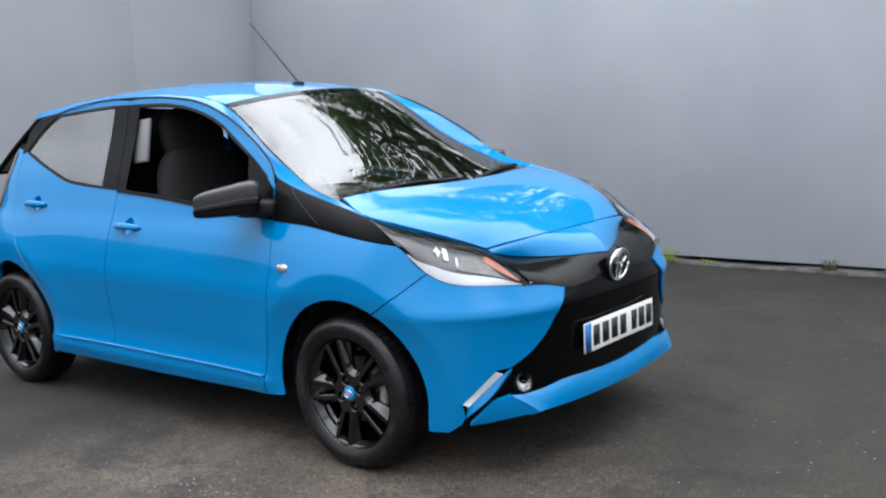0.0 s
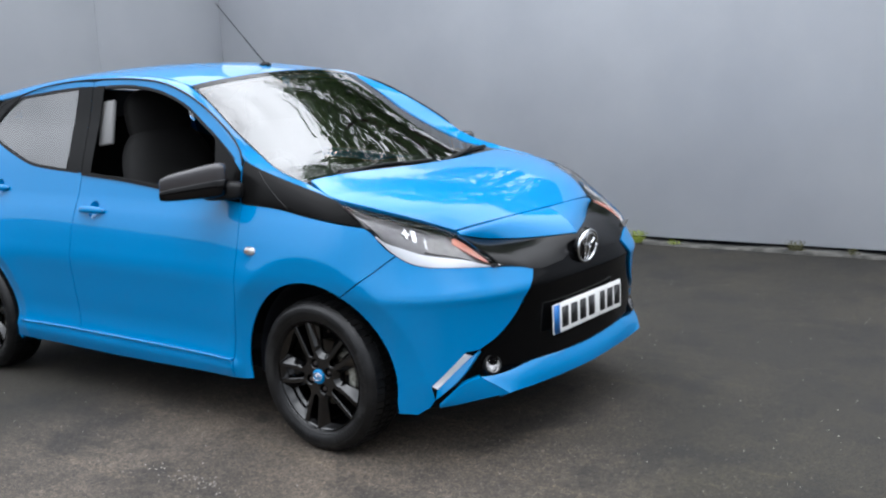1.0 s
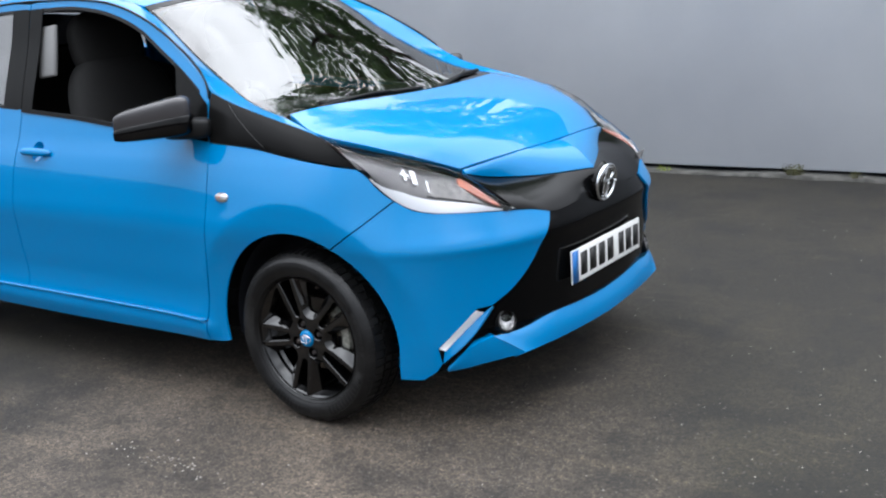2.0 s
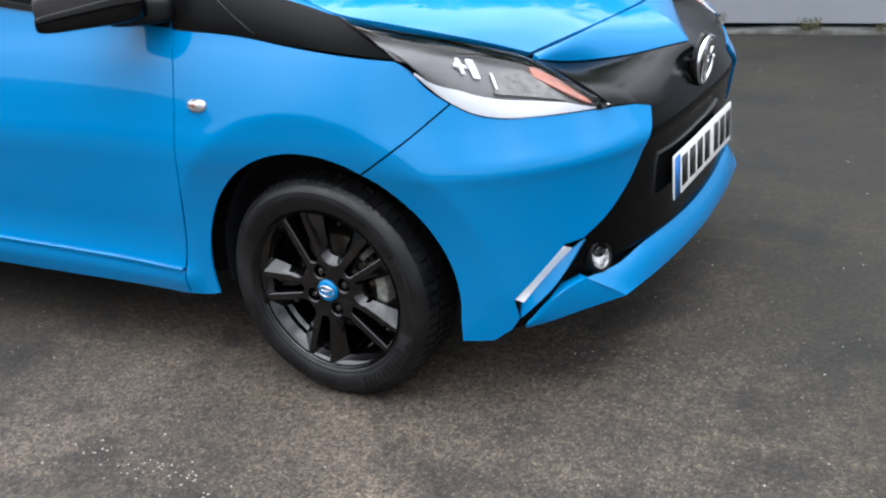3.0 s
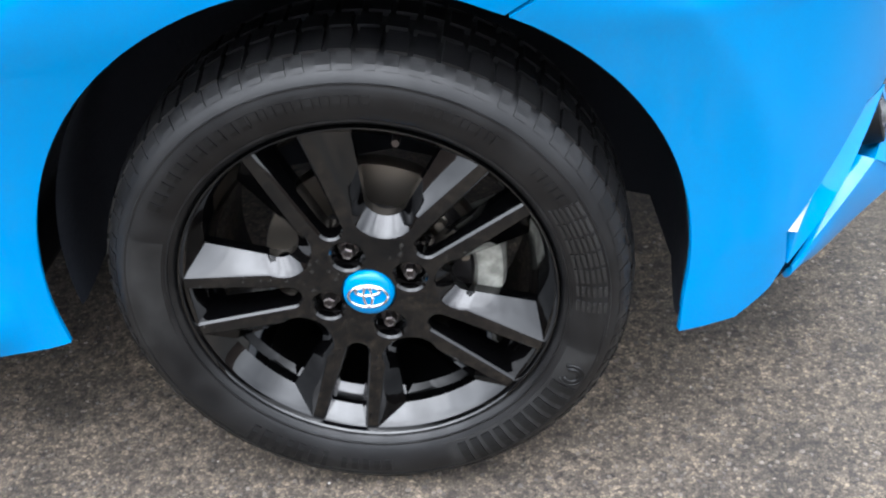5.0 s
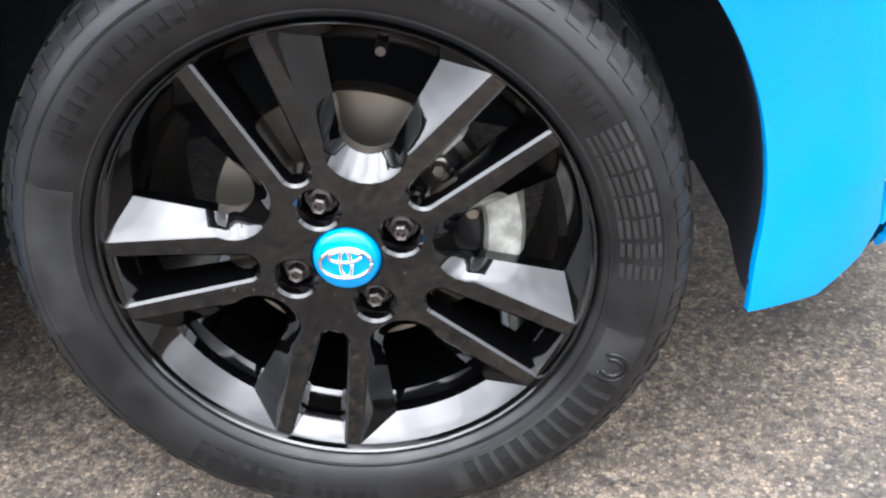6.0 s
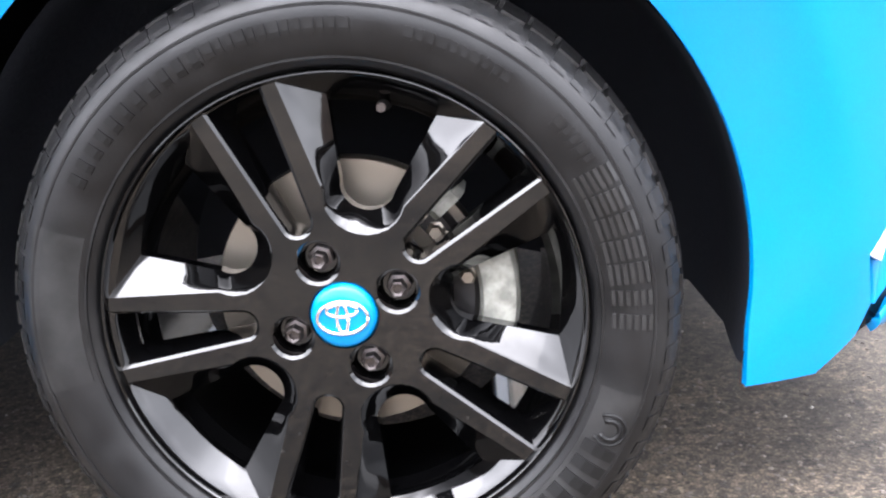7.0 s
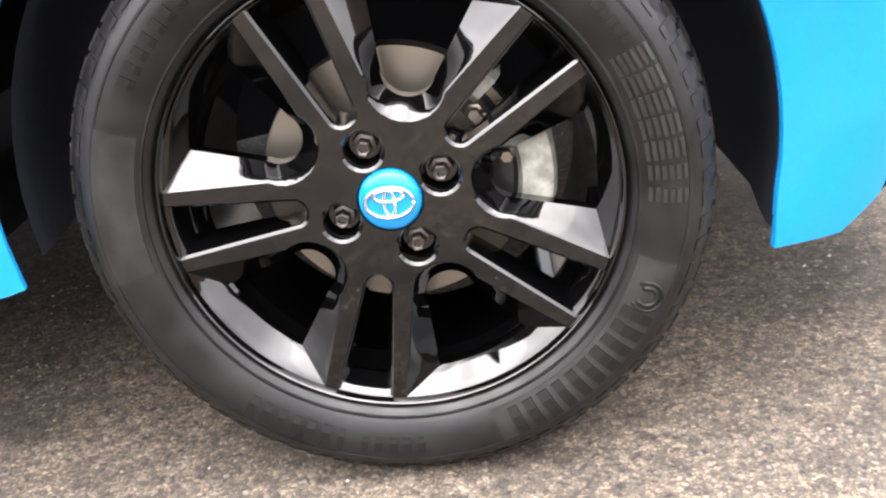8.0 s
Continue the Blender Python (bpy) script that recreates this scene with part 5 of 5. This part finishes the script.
def set_on(ob, p, n):
    """Turns an object built facing -y so that it faces along n at p."""
    ob.matrix_basis = Matrix.Translation(p) @ n.to_track_quat("-Y", "Z").to_matrix().to_4x4()
    return ob


def both_sides(make):
    for sign in (1, -1):
        make(sign)


def flipped(v, sign):
    return Vector((v[0], v[1] * sign, v[2]))


# window openings: black frames, glass, pillars
FRONT_HOLE = outline([(-1.44, 1.004), (-1.361, 0.997), (-1.1, 0.980), (-0.898, 0.960), (-0.54, 0.930)], [(-0.54, 0.930), (-0.45, 0.925)], [(-0.45, 0.925), (-0.455, 1.075)], [(-0.455, 1.075), (-0.52, 1.118), (-0.588, 1.160), (-0.68, 1.212), (-0.803, 1.282), (-0.986, 1.345), (-1.171, 1.374), (-1.44, 1.379)], [(-1.44, 1.379), (-1.44, 1.004)])
REAR_HOLE = outline([(-1.505, 1.379), (-1.606, 1.378), (-2.061, 1.350)], [(-2.061, 1.350), (-2.18, 1.288), (-2.305, 1.178)], [(-2.305, 1.178), (-2.232, 1.150), (-2.02, 1.078), (-1.874, 1.038), (-1.70, 1.020), (-1.485, 1.008)], [(-1.485, 1.008), (-1.505, 1.379)])
for doors, hole, name in ((front_door, FRONT_HOLE, "front"), (rear_door, REAR_HOLE, "rear")):
    rings = panel("window_seal", hull, [inset(hole, -0.004), inset(hole, 0.008)], PLASTIC, None, "black rubber window seal", both=True, gap=0.0, depth=0.02, offset=0.001, grid=0.03)
    for ob, door in zip(rings, doors):
        ob.parent = door
rear_panes = panel("window_pane", hull, [inset(REAR_HOLE, 0.010)], TINTED, None, "tinted rear side window", both=True, gap=0.0, depth=0.0, offset=-0.004, grid=0.05)
for ob, door in zip(rear_panes, rear_door):
    ob.parent = door
    ob.visible_shadow = False
left_pane = panel("window_pane", lambda s, z: hull(-s, z) * np.array((1, -1, 1)), [inset(FRONT_HOLE * (-1, 1), 0.010)], TINTED, front_door[1], "closed passenger window", gap=0.0, depth=0.0, offset=-0.004, grid=0.05)
left_pane.visible_shadow = False
for doors, shape in ((front_door, [(-1.4505, 1.0), (-1.385, 0.998), (-1.392, 1.381), (-1.4725, 1.381)]), (rear_door, [(-1.575, 1.014), (-1.4555, 1.006), (-1.4775, 1.381), (-1.585, 1.381)])):
    for ob, door in zip(panel("pillar_trim", hull, [outline(*[[a, b] for a, b in zip(shape, shape[1:] + shape[:1])])], TRIM, None, "dark grey pillar trim", both=True, gap=0.0, depth=0.004, offset=0.003, grid=0.04), doors):
        ob.parent = door
for ob, door in zip(panel("mirror_panel", hull, [outline([(-0.381, 0.911), (-0.46, 0.917), (-0.548, 0.928)], [(-0.548, 0.928), (-0.562, 1.05), (-0.594, 1.170)], [(-0.594, 1.170), (-0.53, 1.125), (-0.466, 1.080), (-0.403, 1.030)], [(-0.403, 1.030), (-0.381, 0.911)])], TRIM, None, "dark triangular panel that carries the mirror", both=True, gap=0.0015, depth=0.004, offset=0.003, grid=0.03), front_door):
    ob.parent = door
for ob, door in zip(panel("belt_strip", hull, [outline([(-0.55, 0.923), (-0.898, 0.951), (-1.1, 0.971), (-1.45, 0.995)], [(-1.45, 0.995), (-1.45, 1.009)], [(-1.45, 1.009), (-1.1, 0.985), (-0.898, 0.965), (-0.55, 0.936)], [(-0.55, 0.936), (-0.55, 0.923)])], TRIM, None, "black weather strip", both=True, gap=0.0, depth=0.006, offset=0.005, grid=0.03), front_door):
    ob.parent = door


# door mirrors
def rounded(sx, sy, sz, power=3.2, nu=28, nv=16, shape=None):
    """A soft box: a superellipsoid, with an optional reshaping of each place."""
    bm, rows = bmesh.new(), []

    def e(v, p):
        return math.copysign(abs(v) ** p, v)

    for j in range(nv + 1):
        lat = -math.pi / 2 + math.pi * j / nv
        row = []
        for i in range(nu):
            lon = 2 * math.pi * i / nu
            q = Vector((sx * e(math.cos(lat), 2 / power) * e(math.cos(lon), 2 / power), sy * e(math.cos(lat), 2 / power) * e(math.sin(lon), 2 / power), sz * e(math.sin(lat), 2 / power)))
            row.append(bm.verts.new(shape(q) if shape else q))
        rows.append(row)
    for a, b in zip(rows, rows[1:]):
        for i in range(nu):
            bm.faces.new((a[i], a[(i + 1) % nu], b[(i + 1) % nu], b[i]))
    bmesh.ops.remove_doubles(bm, verts=bm.verts, dist=1e-5)
    bmesh.ops.recalc_face_normals(bm, faces=bm.faces)
    return bm


def mirror_shape(q):
    k = (q.x + 0.13) / 0.26
    tall = 0.60 + 0.42 * k
    return Vector((q.x, q.y * (0.70 + 0.40 * k), q.z * tall + 0.060 * (tall - 1.0)))


def door_mirror(sign):
    turn = math.atan2(0.17 * sign, 0.19)
    at = Matrix.Translation((-0.515, -0.855 * sign, 1.012)) @ Matrix.Rotation(turn, 4, "Z")
    top = new("door_mirror")
    top.parent = front_door[0 if sign > 0 else 1]
    tagged(top, "black door mirror")
    cover = part("mirror_cover", rounded(0.128, 0.058, 0.066, 5.0, shape=mirror_shape), SATIN, top, "satin grey mirror cap")
    cover.matrix_basis = at
    lower = part("mirror_shell", rounded(0.131, 0.061, 0.040, 5.0, shape=mirror_shape), GLOSS, top)
    lower.matrix_basis = at @ Matrix.Translation((0, -0.001, -0.030))
    arm = part("mirror_arm", rounded(0.085, 0.05, 0.034, 4.0), PLASTIC, top)
    arm.matrix_basis = Matrix.Translation((-0.445, -0.770 * sign, 0.960)) @ Matrix.Rotation(turn * 0.7, 4, "Z")


both_sides(door_mirror)


# door handles: a bar over a hollow
def door_handle(door, s, z, sign):
    top = new("door_handle")
    top.parent = door
    tagged(top, "body-coloured door handle")
    p, n = on_hull(s, z, 0.0)
    bm = rounded(0.095, 0.014, 0.015, 2.6, shape=lambda q: Vector((q.x, q.y - 0.022 + 0.9 * q.x**2 * 2.2, q.z)))
    bar = part("grip", bm, PAINT, top)
    set_on(bar, flipped(p, sign), flipped(n, sign))
    p, n = on_hull(s + 0.008, z + 0.004, 0.0)
    cup = lathe_part("hollow", [(0.0, -0.020), (0.016, -0.0185), (0.028, -0.012), (0.035, -0.003), (0.0378, -0.0004)], 32, PAINT, top)
    set_on(cup, flipped(p, sign), flipped(n, sign))


for i, sign in enumerate((1, -1)):
    door_handle(front_door[i], *HANDLES["front"], sign)
    door_handle(rear_door[i], *HANDLES["rear"], sign)


# side repeaters
def repeater(sign):
    p, n = on_hull(-0.285, 0.742, 0.0)
    ob = part("side_repeater", rounded(0.031, 0.012, 0.017, 2.2), LENS_WHITE, front_fender[0 if sign > 0 else 1], "clear oval side repeater lamp")
    set_on(ob, flipped(p, sign), flipped(n, sign))
    core = part("bulb", rounded(0.014, 0.0135, 0.008, 2.0), AMBER, ob, "amber bulb")


front_fender = fender
both_sides(repeater)


# fog lamps and light strips
def fog(sign):
    lamp = new("fog_lamp")
    lamp.parent = bumper[0 if sign > 0 else 1]
    tagged(lamp, "round clear fog lamp in a black surround")
    n = Vector((0.92, -0.30 * sign, 0.27)).normalized()
    for name, profile, mat in (("bezel", [(0.036, 0.004), (0.040, 0.008), (0.046, 0.006), (0.048, -0.008), (0.048, -0.05)], PLASTIC),
                               ("reflector", [(0.0, -0.004), (0.015, -0.003), (0.028, -0.001), (0.036, 0.003), (0.037, 0.004)], FOG_GLINT),
                               ("lens", [(0.0, 0.014), (0.015, 0.012), (0.027, 0.006), (0.036, -0.003)], LENS)):
        ob = lathe_part(name, profile, 32, mat, lamp)
        set_on(ob, Vector((0.600, -0.519 * sign, 0.346)), n)
        ob.scale = (0.80, 1.0, 0.80)


both_sides(fog)
# number plate with bars in place of its characters
plate = part("number_plate", box_bm(0.006, 0.52, 0.111, (0, 0, 0), 0.002), WHITE, car, "white number plate with a blue end band")
plate.matrix_basis = Matrix.Translation((0.695, 0, 0.455))
part("plate_holder", box_bm(0.03, 0.36, 0.08, (-0.0182, 0, 0), 0.004), DARK, plate, "black plate holder")
part("band", box_bm(0.002, 0.040, 0.107, (0.0038, -0.238, 0)), PLATE_BLUE, plate, "blue end band")
for y, w in ((-0.178, 0.045), (-0.112, 0.047), (-0.046, 0.045), (0.020, 0.045), (0.106, 0.040), (0.166, 0.045), (0.226, 0.045)):
    part("bar", box_bm(0.002, w, 0.076, (0.0036, y, 0)), INK, plate)

# nose badge, antenna, wipers
badge = new("badge")
badge.parent = car
tagged(badge, "chrome oval badge")
badge.matrix_basis = Matrix.Translation((0.693, 0.0, 0.690)) @ Matrix.Rotation(radians(90), 4, "Z") @ Matrix.Rotation(radians(8), 4, "X")
back = lathe_part("badge_back", [(0.0, 0.002), (0.05, 0.001), (0.068, -0.003), (0.070, -0.012)], 36, GLOSS, badge)
emblem_rings(badge, CHROME, 0.068, 0.006, tall=1.32, thick=0.09)
antenna = new("antenna")
antenna.parent = car
tagged(antenna, "thin black roof antenna")
part("antenna_base", rounded(0.035, 0.018, 0.014, 2.2), PLASTIC, antenna).matrix_basis = Matrix.Translation((-0.985, 0, 1.441))
tube("rod", [(-0.985, 0, 1.448), (-1.14, 0, 1.597), (-1.294, 0, 1.745)], 0.0035, PLASTIC, antenna, n=6, taper=0.6)


def on_screen(u, v, out):
    p = screen_shape(np.array([u]), np.array([v]))[0]
    a, b = p - screen_shape(np.array([u - 0.01]), np.array([v]))[0], screen_shape(np.array([u]), np.array([v + 0.01]))[0] - p
    n = np.cross(a, b)
    return Vector(p + n / np.linalg.norm(n) * out)


for v0, v1, u0, u1 in ((0.56, 0.93, 0.985, 0.93), (0.16, 0.52, 0.97, 0.96)):
    wiper = new("wiper")
    wiper.parent = car
    tagged(wiper, "black windscreen wiper")
    tube("wiper_arm", [tuple(on_screen(1.0, v0 - 0.02, 0.01)), tuple(on_screen((u0 + u1) / 2, (v0 + v1) / 2, 0.022)), tuple(on_screen(u1, v1 - 0.12, 0.018))], 0.006, PLASTIC, wiper)
    tube("wiper_blade", [tuple(on_screen(u0, v0, 0.010)), tuple(on_screen((u0 + u1) / 2 - 0.01, (v0 + v1) / 2, 0.010)), tuple(on_screen(u1, v1, 0.010))], 0.008, PLASTIC, wiper)
COWL = [(-0.11, -0.655, 0.978), (-0.08, -0.36, 0.978), (-0.03, 0.0, 0.972), (-0.08, 0.36, 0.978), (-0.11, 0.655, 0.978)]
panel("cowl", loft([(x + 0.11, y, z - 0.006) for x, y, z in COWL][::1], COWL), [square()], PLASTIC, car, "black plastic cowl below the windscreen", grid=0.06, depth=0.0)

# tail lamps, inner panels, headliner
panel("tail_lamp", hull, [outline([(-2.545, 1.180), (-2.60, 1.085), (-2.72, 0.86)], [(-2.72, 0.86), (-2.66, 0.70), (-2.60, 0.72)], [(-2.60, 0.72), (-2.60, 0.86), (-2.54, 1.05), (-2.505, 1.175)], [(-2.505, 1.175), (-2.545, 1.180)])], REDLAMP, car, "dark smoked upright tail lamp", both=True, offset=0.004, depth=0.01)
panel("door_card", hull, [outline([(-0.40, 0.30), (-2.10, 0.30)], [(-2.10, 0.30), (-2.30, 1.12)], [(-2.30, 1.12), (-1.9, 1.03), (-1.45, 0.985), (-0.9, 0.945), (-0.40, 0.90)], [(-0.40, 0.90), (-0.40, 0.30)])], LINING, car, "dark door lining", both=True, offset=-0.06, depth=0.0, grid=0.08)
panel("headliner", loft(ROOF_EDGE, ROOF_MID, ROOF_C, mirrored(ROOF_MID), mirrored(ROOF_EDGE)), [square(0.02, 0.98, 0.02, 0.98)], LINING, car, "dark headliner", grid=0.06, gap=0.0, depth=0.0, offset=-0.03)
panel("pillar_lining", rows_shape(RAIL_OUT, RAIL_MID, RAIL_IN), [square(0.0, 0.62, 0.05, 0.95, n=40)], LINING, car, grid=0.05, gap=0.0, depth=0.0, offset=-0.025, both=True)


# seats, dashboard, steering wheel
def seat(y):
    s = new("front_seat")
    s.parent = car
    tagged(s, "dark cloth front seat with headrest")
    part("cushion", rounded(0.27, 0.24, 0.09, 3.2), CLOTH, s).matrix_basis = Matrix.Translation((-0.98, y, 0.50))
    part("backrest", rounded(0.085, 0.25, 0.36, 3.2), CLOTH, s).matrix_basis = Matrix.Translation((-1.24, y, 0.84)) @ Matrix.Rotation(radians(-16), 4, "Y")
    part("headrest", rounded(0.06, 0.17, 0.14, 2.8), CLOTH, s).matrix_basis = Matrix.Translation((-1.345, y, 1.225)) @ Matrix.Rotation(radians(-10), 4, "Y")


seat(-0.36)
seat(0.36)
part("rear_bench", rounded(0.25, 0.60, 0.10, 3.4), CLOTH, car, "dark cloth rear bench").matrix_basis = Matrix.Translation((-1.86, 0, 0.50))
part("bench_back", rounded(0.07, 0.60, 0.36, 3.4), CLOTH, car, "dark cloth rear backrest").matrix_basis = Matrix.Translation((-2.14, 0, 0.85)) @ Matrix.Rotation(radians(-14), 4, "Y")
for y in (-0.34, 0.34):
    part("rear_headrest", rounded(0.06, 0.16, 0.12, 2.8), CLOTH, car, "dark cloth rear headrest").matrix_basis = Matrix.Translation((-2.24, y, 1.24))
part("dashboard", rounded(0.24, 0.66, 0.16, 3.6), LINING, car, "dark dashboard").matrix_basis = Matrix.Translation((-0.36, 0, 0.83))
wheel_turn = Matrix.Translation((-0.66, -0.36, 0.90)) @ Matrix.Rotation(radians(-62), 4, "Y")
steering = new("steering_wheel")
steering.parent = car
tagged(steering, "black steering wheel")
ring = [(0.18 * math.cos(a), 0.18 * math.sin(a), 0) for a in np.linspace(0, 2 * math.pi, 41)]
tube("steering_rim", ring, 0.016, PLASTIC, steering, n=8).matrix_basis = wheel_turn
part("steering_hub", rounded(0.17, 0.05, 0.02, 2.6), PLASTIC, steering).matrix_basis = wheel_turn

# rounded ledge on the sill, black strips for door-top gaps, pale strip by the driver's seat
for sign in (1, -1):
    ledge = [tuple(flipped(on_hull(x, 0.301, 0.0055)[0], sign)) for x in np.linspace(-0.43, -1.94, 24)]
    tube("sill_ledge", ledge, 0.0055, PAINT, car, "rounded upper edge of the sill", n=10, step=0.05)
    # black tube added where the gap over the doors should read dark
    seal = [tuple(flipped(on_hull(x, z, 0.0015)[0], sign)) for x, z in smooth_line(ROOF_LINE, 0.05)]
    tube("door_gap_strip", seal, 0.0042, PLASTIC, car, "black strip drawn for the gap between door tops and roof rail", n=6, step=0.03)
# pale strip placed and tilted to fit the camera's view, on this side only
lining = part("pale_side_strip", box_bm(0.10, 0.02, 0.20, (0, 0, 0), 0.008), PALE, car, "pale grey strip beside the driver's seat")
lining.matrix_basis = Matrix.Translation((-1.372, -0.615, 1.218)) @ Matrix.Rotation(radians(-15), 4, "X") @ Matrix.Rotation(radians(-6), 4, "Y")
# crease across the dark corner trim
for sign in (1, -1):
    line = corner_shape(np.linspace(0.20, 0.40, 9), np.linspace(0.93, 0.05, 9)) * np.array((1, sign, 1))
    tube("trim_crease", [tuple(p + np.array((0, -0.0005 * sign, 0))) for p in line], 0.0022, GLOSS, car, "black joint in the corner trim", n=6)
